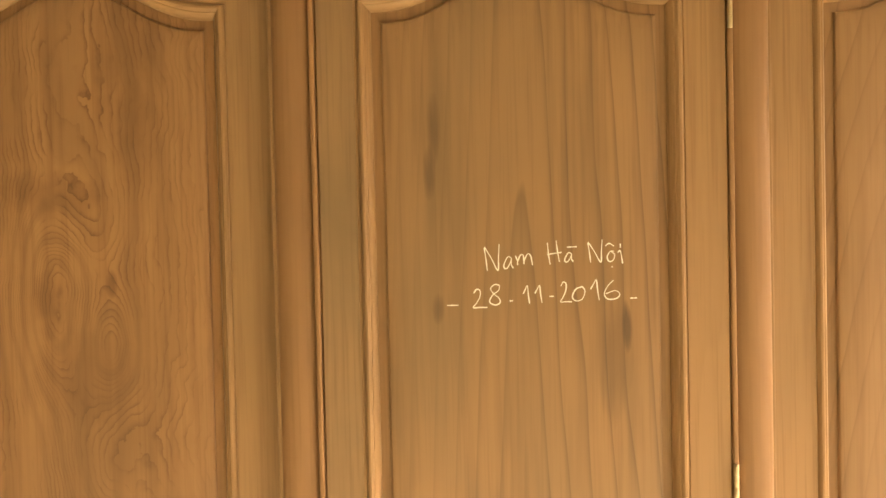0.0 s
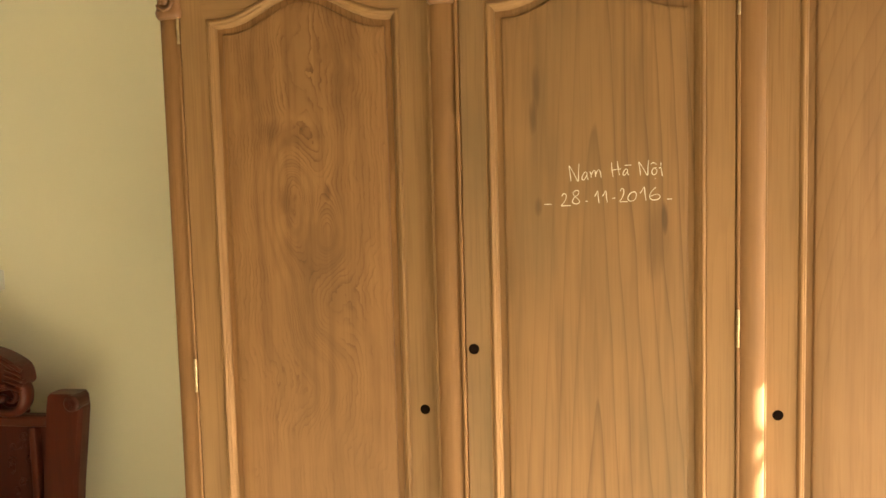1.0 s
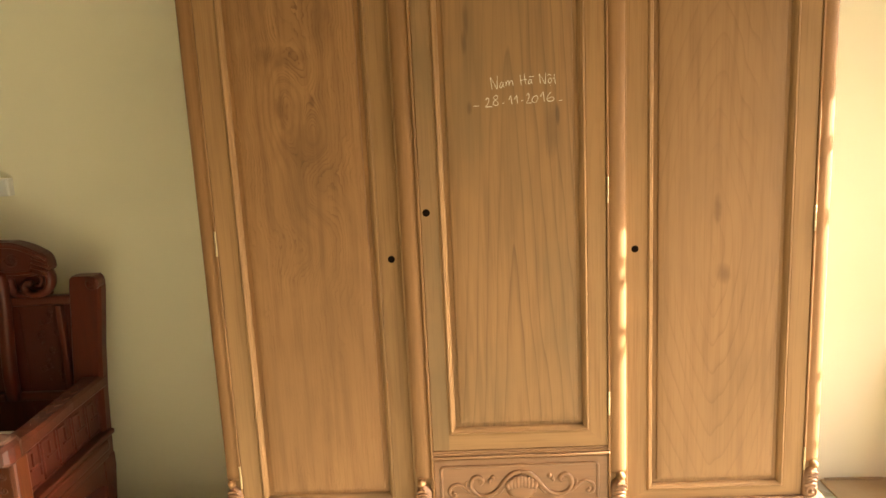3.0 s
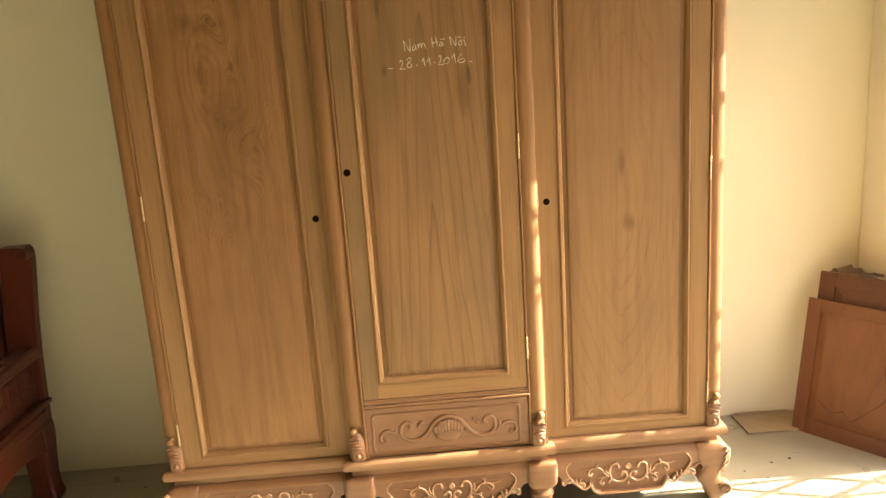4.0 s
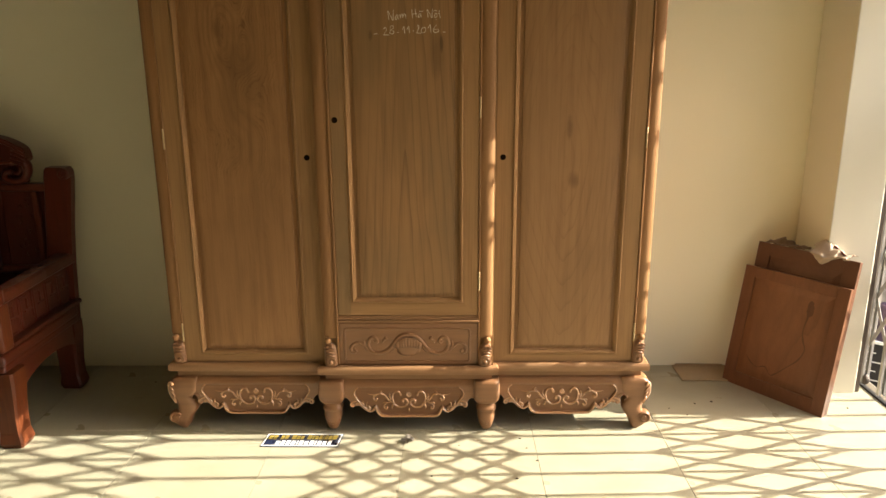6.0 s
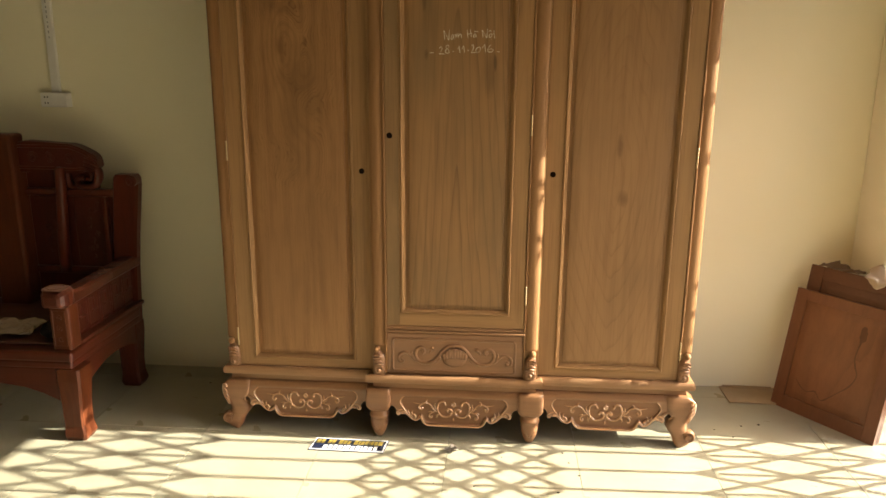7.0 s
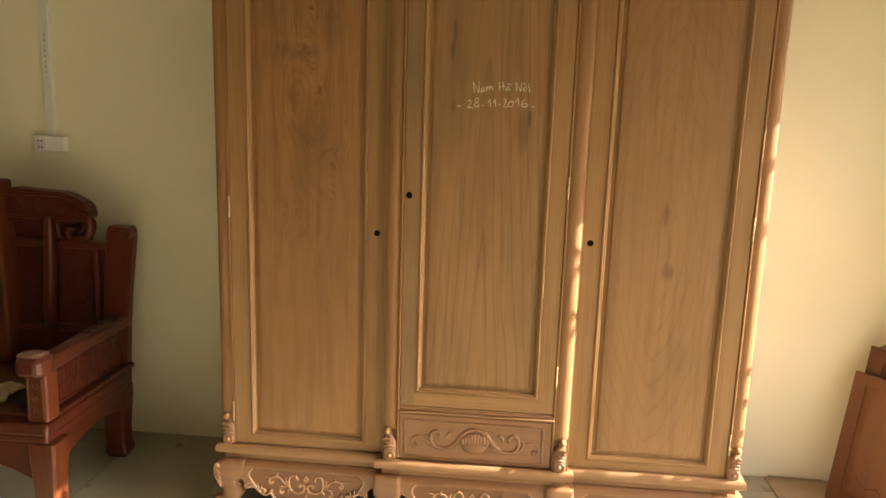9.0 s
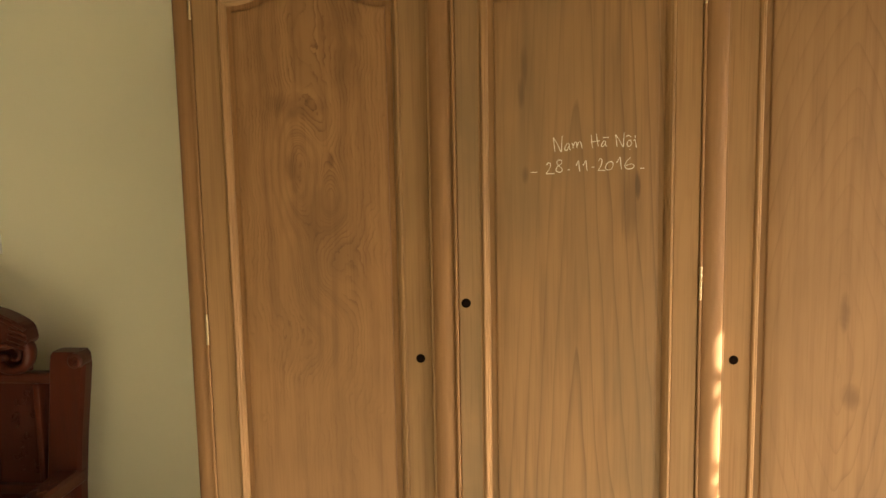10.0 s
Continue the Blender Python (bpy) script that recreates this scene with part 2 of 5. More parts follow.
rosewood_dusty = wood("dusty_red_seat_wood", (0.112, 0.050, 0.034), (0.060, 0.024, 0.017), (0.085, 0.038, 0.027), 0, 0.1, 10, 3.0, 0.3, 0.5, 0.7, 0.34, vary=4.0, spec=0.45, coat=0.15)
worn_red = wood("worn_dusty_red_wood", (0.20, 0.105, 0.07), (0.10, 0.04, 0.025), (0.15, 0.07, 0.05), 2, 0.2, 10, 6.0, 0.4, 0.5, 0.5, 0.6)
rosewood_h = wood("red_lacquered_wood_level", (0.082, 0.0165, 0.0068), (0.029, 0.0068, 0.0036), (0.048, 0.0098, 0.0044), 0, 0.1, 10, 3.0, 0.3, 0.6, 0.6, 0.36, vary=4.0, spec=0.35, coat=0.18)
rosewood_dark = wood("dark_red_panel_wood", (0.080, 0.0150, 0.0072), (0.034, 0.0070, 0.0042), (0.054, 0.0100, 0.0054), 2, 0.15, 10, 3.0, 0.3, 0.5, 0.5, 0.40, vary=4.0, spec=0.3, coat=0.1)
brown_board = wood("brown_varnished_board", (0.190, 0.080, 0.033), (0.092, 0.037, 0.016), (0.130, 0.054, 0.024), 2, 0.2, 9, 2.6, 0.8, 0.55, 0.7, 0.42, (0.2, 0.1, 0), sharp=3.0, blot_scale=6.0, coat=0.1)
brown_edge = wood("brown_board_frame", (0.158, 0.064, 0.028), (0.080, 0.031, 0.014), (0.114, 0.046, 0.020), 2, 0.08, 8, 3.0, 0.2, 0.4, 0.5, 0.42, vary=3.0, blot_scale=7.0, coat=0.1)


# rear board: its shade behind the front board is put into a darker brown
brown_shaded = wood("shaded_brown_board", (0.098, 0.038, 0.017), (0.055, 0.021, 0.010), (0.072, 0.028, 0.013), 0, 0.08, 8, 3.0, 0.2, 0.4, 0.5, 0.45, coat=0.05)
dark_knot = wood("dark_knot_wood", (0.105, 0.042, 0.018), (0.060, 0.024, 0.011), (0.08, 0.032, 0.014), 2, 0.2, 10, 6.0, 0.4, 0.5, 0.5, 0.45)


def plain(name, colour, rough=0.6, metal=0.0, vary_mix=0.25, scale=14.0, bump_by=0.15, spec=0.5, dark=None, stretch=(1, 1, 1), fine=160.0):
    m, nt, b = base_material(name, rough, metal, spec)
    dark = dark or tuple(c * 0.6 for c in colour)
    v = coords(nt, stretch)
    big = noise_tex(nt, v, scale, 4.0, 0.6)
    small = noise_tex(nt, v, fine, 3.0, 0.6)
    c = blend(nt, math_node(nt, "MULTIPLY", remap(nt, big, 0.35, 0.75), vary_mix), colour, dark)
    c = blend(nt, math_node(nt, "MULTIPLY", remap(nt, small, 0.5, 0.85), vary_mix * 0.6), c, dark)
    nt.links.new(c, b.inputs["Base Color"])
    nt.links.new(remap(nt, big, 0.3, 0.7, rough - 0.07, rough + 0.1), b.inputs["Roughness"])
    if bump_by:
        bump(nt, b, small, bump_by, 0.001)
    return m


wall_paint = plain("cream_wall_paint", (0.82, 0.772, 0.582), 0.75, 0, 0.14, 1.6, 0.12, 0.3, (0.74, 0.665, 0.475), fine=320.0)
# tone of the two unseen walls, set by how much light they bounce back
bounce_paint = plain("bounce_wall_paint", (0.66, 0.585, 0.43), 0.8, 0, 0.2, 1.6, 0.12, 0.3)
pillar_paint = plain("pale_pillar_paint", (0.70, 0.68, 0.575), 0.7, 0, 0.14, 2.5, 0.12, 0.3, (0.62, 0.58, 0.46), fine=320.0)
ceiling_paint = plain("white_ceiling_paint", (0.78, 0.75, 0.66), 0.8, 0, 0.1, 2.0, 0.1, 0.3)
grout = plain("tile_grout", (0.12, 0.10, 0.072), 0.9, 0, 0.4, 20.0, 0.3, 0.2)
steel = plain("silver_gate_paint", (0.475, 0.462, 0.425), 0.42, 0.05, 0.5, 25.0, 0.05, 0.5, (0.27, 0.245, 0.205))
worn_steel = plain("worn_brown_steel", (0.12, 0.10, 0.085), 0.5, 0.5, 0.5, 40.0, 0.1)
black_steel = plain("black_iron", (0.03, 0.028, 0.026), 0.55, 0.4, 0.4, 30.0, 0.1)
brass = plain("brass", (0.56, 0.43, 0.25), 0.45, 1.0, 0.3, 60.0, 0.03, 0.5, (0.32, 0.21, 0.1))
# black that stands for the shade inside lock holes and socket slots
hole_black = plain("hole_black", (0.008, 0.004, 0.002), 0.95, 0, 0.3, 60.0, 0, 0.05)
chalk = plain("chalk", (0.82, 0.77, 0.65), 0.95, 0, 0.5, 700.0, 0.2, 0.1, (0.50, 0.37, 0.22))
plastic = plain("white_plastic", (0.78, 0.76, 0.72), 0.4, 0, 0.08, 20.0, 0)
plastic_grey = plain("grey_print", (0.36, 0.35, 0.34), 0.6, 0, 0.2, 60.0, 0)
navy = plain("navy_sign_face", (0.013, 0.018, 0.042), 0.3, 0, 0.2, 40.0, 0)
sign_white = plain("sign_white", (0.80, 0.79, 0.75), 0.4, 0, 0.1, 40.0, 0)
sign_yellow = plain("sign_yellow", (0.40, 0.30, 0.06), 0.4, 0, 0.1, 40.0, 0)
paper = plain("crumpled_paper", (0.44, 0.35, 0.265), 0.85, 0, 0.35, 30.0, 0.3, 0.2, (0.32, 0.25, 0.175))
rag = plain("dark_rag", (0.035, 0.032, 0.032), 0.9, 0, 0.5, 40.0, 0.4, 0.2)
film_brown = plain("brown_wrapping_film", (0.15, 0.095, 0.055), 0.5, 0, 0.4, 30.0, 0.2, 0.3)
card = plain("brown_hatch_board", (0.35, 0.265, 0.16), 0.7, 0, 0.35, 12.0, 0.2, 0.3, (0.24, 0.17, 0.10))
dirt_bit = plain("dirt_crumb", (0.07, 0.055, 0.04), 0.9, 0, 0.4, 80.0, 0.3, 0.2)
earth = plain("sandy_ground", (0.215, 0.175, 0.130), 0.9, 0, 0.7, 2.6, 0.8, 0.03, (0.105, 0.080, 0.055), fine=38.0)
asphalt = plain("pale_road", (0.15, 0.142, 0.13), 0.9, 0, 0.4, 2.0, 0.4, 0.03, (0.10, 0.095, 0.088), fine=60.0)
cement = plain("weathered_cement", (0.325, 0.305, 0.275), 0.9, 0, 1.0, 6.0, 0.9, 0.2, (0.080, 0.072, 0.062), fine=26.0)
stone = plain("rubble_stone", (0.24, 0.19, 0.14), 0.9, 0, 0.5, 9.0, 0.5, 0.2, (0.14, 0.11, 0.08), fine=70.0)
leaf_green = plain("leaf_green", (0.06, 0.10, 0.025), 0.6, 0, 0.5, 8.0, 0.1, 0.3, (0.03, 0.05, 0.015))
bark = plain("bark", (0.10, 0.075, 0.05), 0.9, 0, 0.5, 12.0, 0.5, 0.2)
far_wall = plain("far_wall_paint", (0.42, 0.38, 0.32), 0.85, 0, 0.4, 0.8, 0.1, 0.2)
violet = plain("violet_plastic", (0.15, 0.10, 0.155), 0.6, 0, 0.3, 20.0, 0)


def tile_material():
    """Polished cream tiles with faint clouds, each a little different."""
    m, nt, b = base_material("cream_floor_tile", 0.2, 0, 0.5)
    v = coords(nt, (1, 1, 1), (0, 0, 0), 9.0)
    cloud = noise_tex(nt, v, 2.2, 5.0, 0.6, 0.8)
    dust = noise_tex(nt, coords(nt, (1, 1, 1)), 5.0, 3.0, 0.5)
    c = blend(nt, remap(nt, cloud, 0.4, 0.7), (0.335, 0.311, 0.224), (0.290, 0.266, 0.183))
    c = blend(nt, math_node(nt, "MULTIPLY", remap(nt, dust, 0.3, 0.8), 0.25), c, (0.265, 0.233, 0.168))
    nt.links.new(c, b.inputs["Base Color"])
    nt.links.new(remap(nt, dust, 0.35, 0.7, 0.27, 0.40), b.inputs["Roughness"])
    return m


tile_mat = tile_material()

# ---------------------------------------------------------------- mesh helpers
def link(ob, parent):
    ob.parent = parent
    if parent.type == "EMPTY":
        ob.matrix_parent_inverse = parent.matrix_basis.inverted()
    return ob


def mesh_of(name, bm, mat, smooth=False):
    bmesh.ops.recalc_face_normals(bm, faces=bm.faces)
    me = bpy.data.meshes.new(name)
    bm.to_mesh(me)
    bm.free()
    for one in (mat if isinstance(mat, (list, tuple)) else [mat]):
        me.materials.append(one)
    if smooth:
        for p in me.polygons:
            p.use_smooth = True
    return me


def part(name, bm, material, parent, label="", smooth=False):
    ob = link(new(name, mesh_of(name, bm, material, smooth)), parent)
    return tagged(ob, label) if label else ob


def thing(name, at, label, category, group="", kind=""):
    ob = new(name)
    ob.matrix_basis = Matrix.Translation(at)
    ob.empty_display_size = 0.1
    return tagged(ob, label, category, group, kind)


def solid(name, bm, material, label, category, kind="", group="", smooth=False):
    return tagged(new(name, mesh_of(name, bm, material, smooth)), label, category, group, kind)


def box(x0, x1, y0, y1, z0, z1, bevel=0.0, bm=None, seg=2):
    tmp = bmesh.new()
    bmesh.ops.create_cube(tmp, size=1)
    for v in tmp.verts:
        v.co = Vector(((x0 + x1) / 2 + v.co.x * (x1 - x0), (y0 + y1) / 2 + v.co.y * (y1 - y0), (z0 + z1) / 2 + v.co.z * (z1 - z0)))
    if bevel:
        bmesh.ops.bevel(tmp, geom=tmp.edges[:], offset=bevel, segments=seg, affect="EDGES", profile=0.5)
    return join(bm, tmp)


def join(bm, tmp):
    if bm is None:
        return tmp
    at = {v: bm.verts.new(v.co) for v in tmp.verts}
    for f in tmp.faces:
        bm.faces.new([at[v] for v in f.verts])
    tmp.free()
    return bm


def prism(outline, y0, y1, bm=None, bevel=0.0):
    """An outline in x and z, pushed from y0 to y1; its edges softened towards y0."""
    tmp = bmesh.new()
    front = [tmp.verts.new((x, y0, z)) for x, z in outline]
    back = [tmp.verts.new((x, y1, z)) for x, z in outline]
    f = tmp.faces.new(front)
    tmp.faces.new(back[::-1])
    n = len(outline)
    for i in range(n):
        tmp.faces.new((front[i], back[i], back[(i + 1) % n], front[(i + 1) % n]))
    if bevel:
        bmesh.ops.bevel(tmp, geom=list(f.edges), offset=bevel, segments=2, affect="EDGES", profile=0.5)
    return join(bm, tmp)


def lathe(profile, cx, cy, bm=None, seg=20, a0=0.0, a1=360.0, squash=1.0):
    """A profile of (radius, z) turned about an upright axis."""
    tmp = bm or bmesh.new()
    whole = a1 - a0 >= 360
    steps = seg if whole else seg + 1
    rows = []
    for r, z in profile:
        row = []
        for k in range(steps):
            a = radians(a0 + (a1 - a0) * k / seg)
            row.append(tmp.verts.new((cx + r * math.cos(a), cy + squash * r * math.sin(a), z)))
        rows.append(row)
    for p, q in zip(rows, rows[1:]):
        for k in range(seg):
            l = (k + 1) % steps
            tmp.faces.new((p[k], p[l], q[l], q[k]))
    for row in (rows[0], rows[-1]):
        if len(row) > 2:
            tmp.faces.new(row)
    return tmp


def sweep(pts, radius, bm=None, sides=6, flat=1.0, closed=False, up=(0, 1, 0)):
    """A rod along points; radius may be a number or a function of the way 0..1; flat squeezes it along up."""
    tmp = bm or bmesh.new()
    pts = [Vector(p) for p in pts]
    n = len(pts)
    upv = Vector(up)
    rows = []
    for i, p in enumerate(pts):
        a = pts[(i - 1) % n] if closed or i else p
        b = pts[(i + 1) % n] if closed or i < n - 1 else p
        way = (b - a).normalized()
        side = way.cross(upv)
        side = side.normalized() if side.length > 1e-6 else Vector((1, 0, 0))
        up2 = side.cross(way).normalized()
        r = radius(i / max(1, n - 1)) if callable(radius) else radius
        rows.append([tmp.verts.new(p + side * (r * math.cos(t)) + up2 * (r * flat * math.sin(t)))
                     for t in (2 * math.pi * k / sides for k in range(sides))])
    pairs = list(zip(rows, rows[1:])) + ([(rows[-1], rows[0])] if closed else [])
    for p, q in pairs:
        for k in range(sides):
            tmp.faces.new((p[k], p[(k + 1) % sides], q[(k + 1) % sides], q[k]))
    if not closed:
        tmp.faces.new(rows[0])
        tmp.faces.new(rows[-1])
    return tmp


def loft(rows, power=4.0, n=24, bm=None):
    """A skin over level rounded-square sections (z, cx, cy, half width, half depth, own power)."""
    tmp = bm or bmesh.new()
    rings = []
    for z, cx, cy, w, d, *own in rows:
        e = 2.0 / (own[0] if own else power)
        ring = []
        for k in range(n):
            t = 2 * math.pi * (k + 0.5) / n
            ca, sa = math.cos(t), math.sin(t)
            ring.append(tmp.verts.new((cx + w * math.copysign(abs(ca) ** e, ca), cy + d * math.copysign(abs(sa) ** e, sa), z)))
        rings.append(ring)
    for p, q in zip(rings, rings[1:]):
        for k in range(n):
            tmp.faces.new((p[k], p[(k + 1) % n], q[(k + 1) % n], q[k]))
    tmp.faces.new(rings[0])
    tmp.faces.new(rings[-1])
    return tmp


def ball(c, r, bm=None, scale=(1, 1, 1), u=12, v=8):
    tmp = bmesh.new()
    bmesh.ops.create_uvsphere(tmp, u_segments=u, v_segments=v, radius=r)
    for w in tmp.verts:
        w.co = Vector((c[0] + w.co.x * scale[0], c[1] + w.co.y * scale[1], c[2] + w.co.z * scale[2]))
    return join(bm, tmp)


def spiral(cx, cz, y, r0, r1, a0, a1, steps=22):
    """Points of a scroll in the upright plane at y, from radius r0 at angle a0 to r1 at a1 (degrees)."""
    out = []
    for k in range(steps + 1):
        t = k / steps
        r, a = r0 + (r1 - r0) * t, radians(a0 + (a1 - a0) * t)
        out.append((cx + r * math.cos(a), y, cz + r * math.sin(a)))
    return out


def smooth_line(pts, steps=8):
    """A smooth line through a few points."""
    p = [Vector(q) for q in pts]
    p = [p[0] * 2 - p[1]] + p + [p[-1] * 2 - p[-2]]
    out = []
    for i in range(1, len(p) - 2):
        for k in range(steps):
            t = k / steps
            a, b, c, d = p[i - 1], p[i], p[i + 1], p[i + 2]
            out.append(0.5 * ((2 * b) + (c - a) * t + (2 * a - 5 * b + 4 * c - d) * t * t + (3 * b - a - 3 * c + d) * t ** 3))
    out.append(p[-2])
    return out


def crumple(cx, cy, cz, sx, sy, sz, seed, cells=14):
    """A crumpled sheet."""
    bm = bmesh.new()
    grid = []
    for i in range(cells):
        row = []
        for j in range(cells):
            u, v = i / (cells - 1) - 0.5, j / (cells - 1) - 0.5
            n = noise.noise(Vector((u * 5 + seed, v * 5, seed))) + 0.5 * noise.noise(Vector((u * 11, v * 11 + seed, seed)))
            w = 1 + 0.3 * noise.noise(Vector((seed, u * 4, v * 4)))
            row.append(bm.verts.new((cx + u * sx * w, cy + v * sy * w, cz + max(-0.45, n) * sz)))
        grid.append(row)
    for i in range(cells - 1):
        for j in range(cells - 1):
            bm.faces.new((grid[i][j], grid[i + 1][j], grid[i + 1][j + 1], grid[i][j + 1]))
    return bm

# ---------------------------------------------------------------- the room
X_W, X_E, Y_N, Y_S, TOP = -6.0, 2.0, 0.61, -6.4, 3.7
GATE_X, OPEN_TOP, PIER_X, PIER_Y, OPEN_S = 2.04, 2.18, 1.765, 0.31, -2.8

solid("wall_north", box(X_W - 0.2, X_E, Y_N, Y_N + 0.2, -0.1, TOP), wall_paint, "cream painted plaster wall behind the wardrobe", "wall", "structure")
solid("wall_west", box(X_W - 0.2, X_W, Y_S, Y_N - 0.002, -0.1, TOP), bounce_paint, "unseen tan plaster side wall, its tone set for bounce light", "wall", "structure")
solid("wall_south", box(X_W - 0.2, X_E, Y_S - 0.2, Y_S - 0.002, -0.1, TOP), bounce_paint, "unseen tan plaster wall, its tone set for bounce light", "wall", "structure")
solid("pillar_1", box(PIER_X, X_E - 0.033, PIER_Y, Y_N - 0.002, -0.1, TOP - 0.002, 0.004), [pillar_paint], "pale painted pillar beside the folding gate", "pillar", "structure")
# out of view; OPEN_S is set to limit light falling from the front
solid("wall_east", box(PIER_X, X_E, Y_S, OPEN_S, -0.1, TOP - 0.002), wall_paint, "unseen cream wall beside the gate, its edge set to limit the light", "wall", "structure")
solid("lintel", box(PIER_X + 0.002, X_E - 0.002, OPEN_S, PIER_Y, OPEN_TOP, TOP - 0.002), wall_paint, "cream painted beam over the gate opening", "beam", "structure")
solid("ceiling", box(X_W - 0.2, X_E, Y_S - 0.2, Y_N + 0.2, TOP, TOP + 0.15), ceiling_paint, "plain white painted ceiling", "ceiling", "structure")
floor = solid("floor", box(X_W - 0.2, X_E + 0.1, Y_S - 0.2, Y_N + 0.2, -0.16, -0.006), grout, "cream polished tile floor with thin dark joints", "floor", "structure")

# ---------------------------------------------------------------- the wardrobe
wardrobe = thing("wardrobe", (0, 0.28, 0), "tall three-door raw wooden wardrobe with carved base against the wall", "wardrobe")
Y_SIDE, Y_MID, Y_BACK = 0.0, -0.03, 0.57
DOOR_TOP = 2.13


def arch(u, h=0.062):
    """How far an arched top rises at u, 0..1 across."""
    return h * (0.5 - 0.5 * math.cos(2 * math.pi * u)) ** 1.25


def loop(bm, x0, x1, z0, z1, d, y, top_steps=28, flat=False):
    """A closed ring, set in by d from the opening; its top arched unless flat."""
    pts = [(x0 + d, z0 + d), ((x0 + x1) / 2, z0 + d), (x1 - d, z0 + d), (x1 - d, (z0 + z1) / 2)]
    for k in range(top_steps + 1):
        u = 1 - k / top_steps
        pts.append((x0 + d + (x1 - x0 - 2 * d) * u, z1 - d + (0 if flat else arch(u))))
    pts.append((x0 + d, (z0 + z1) / 2))
    return [bm.verts.new((x, y, z)) for x, z in pts]


def bridge(bm, a, b, second=()):
    """Faces between two rings; those of the steps named in second take the second material."""
    n = len(a)
    for i in range(n):
        f = bm.faces.new((a[i], a[(i + 1) % n], b[(i + 1) % n], b[i]))
        f.material_index = 1 if i in second else 0


BEAD = [(0.0, 0.0), (0.0007, 0.0012), (0.0018, 0.0012), (0.0030, -0.0014), (0.0055, -0.0040), (0.0085, -0.0044), (0.0112, -0.0024), (0.0122, -0.0004), (0.0134, -0.0004), (0.0152, 0.0012), (0.0180, 0.0052), (0.0200, 0.0100), (0.0205, 0.0125)]
FIELD = [(0.016, 0.014), (0.0205, 0.0132), (0.0325, 0.0125), (0.0338, 0.0120), (0.0345, 0.0082), (0.0362, 0.0068), (0.0400, 0.0059), (0.0480, 0.0048), (0.0570, 0.0040), (0.0670, 0.0034), (0.0770, 0.0031), (0.0870, 0.0030)]


def door(x0, x1, z0, ix0, ix1, iz0, iz1, y, panel_mat, stile_mat, hole, hinges, hinge_x):
    bm = bmesh.new()
    rings = [loop(bm, x0, x1, z0, DOOR_TOP, 0.0, y + 0.028, flat=True),
             loop(bm, x0, x1, z0, DOOR_TOP, 0.0, y + 0.002, flat=True),
             loop(bm, x0, x1, z0, DOOR_TOP, 0.002, y, flat=True)]
    rings += [loop(bm, ix0, ix1, iz0, iz1, d, y + dy) for d, dy in BEAD]
    rings.append(loop(bm, ix0, ix1, iz0, iz1, 0.0205, y + 0.028))
    for a, b in zip(rings, rings[1:]):
        bridge(bm, a, b, (0, 1, *range(4, 32)))
    leaf = part("door", bm, [stile_mat, wood_rail], wardrobe)
    bm = bmesh.new()
    rings = [loop(bm, ix0, ix1, iz0, iz1, d, y + dy) for d, dy in FIELD]
    for a, b in zip(rings, rings[1:]):
        bridge(bm, a, b)
    bm.faces.new(rings[-1])
    part("panel", bm, panel_mat, leaf, "raised arched panel with bold natural grain")
    bm = lathe([(0.0115, 0), (0.0095, 0.0012), (0.0095, 0.0016)], 0, 0, None, 20)
    bm.transform(Matrix.Translation((hole[0], y + 0.0004, hole[1])) @ Matrix.Rotation(radians(90), 4, "X"))
    part("lock_hole", bm, hole_black, leaf, "black disc standing for the shaded inside of a lock hole")
    for z in hinges:
        prof = [(0.0024, z - 0.038), (0.0035, z - 0.037)]
        for k in range(1, 5):
            a = z - 0.037 + k * 0.0148
            prof += [(0.0035, a - 0.0004), (0.0032, a), (0.0035, a + 0.0004)]
        prof += [(0.0035, z + 0.037), (0.0024, z + 0.038)]
        bm = lathe(prof, hinge_x, y - 0.003, None, 10)
        part("hinge", bm, brass, leaf, "slim brass hinge barrel", True)
    return leaf


door(-0.884, -0.3345, 0.287, -0.824, -0.395, 0.318, 1.957, Y_SIDE, wood_burl, wood_v, (-0.363, 1.10), (0.412, 1.170, 1.945), -0.887)
door(0.3365, 0.884, 0.287, 0.398, 0.826, 0.318, 1.957, Y_SIDE, wood_flame, wood_v, (0.363, 1.10), (0.412, 1.170, 1.945), 0.887)
door(-0.268, 0.273, 0.492, -0.214, 0.218, 0.542, 1.952, Y_MID, wood_stripe, wood_v, (-0.25, 1.24), (0.630, 1.284, 1.932), 0.277)
# the greyed lock stile of the middle door lies flush in front
bm = box(-0.2655, -0.2165, Y_MID - 0.0012, Y_MID + 0.002, 0.495, 2.125, 0.0005)
part("lock_stile", bm, wood_grey, wardrobe, "greyed strip of the middle door frame")
bm = lathe([(0.0115, 0), (0.0095, 0.0012), (0.0095, 0.0016)], 0, 0, None, 20)
bm.transform(Matrix.Translation((-0.25, Y_MID - 0.001, 1.24)) @ Matrix.Rotation(radians(90), 4, "X"))
part("lock_hole", bm, hole_black, wardrobe, "black disc standing for the shaded inside of a lock hole")

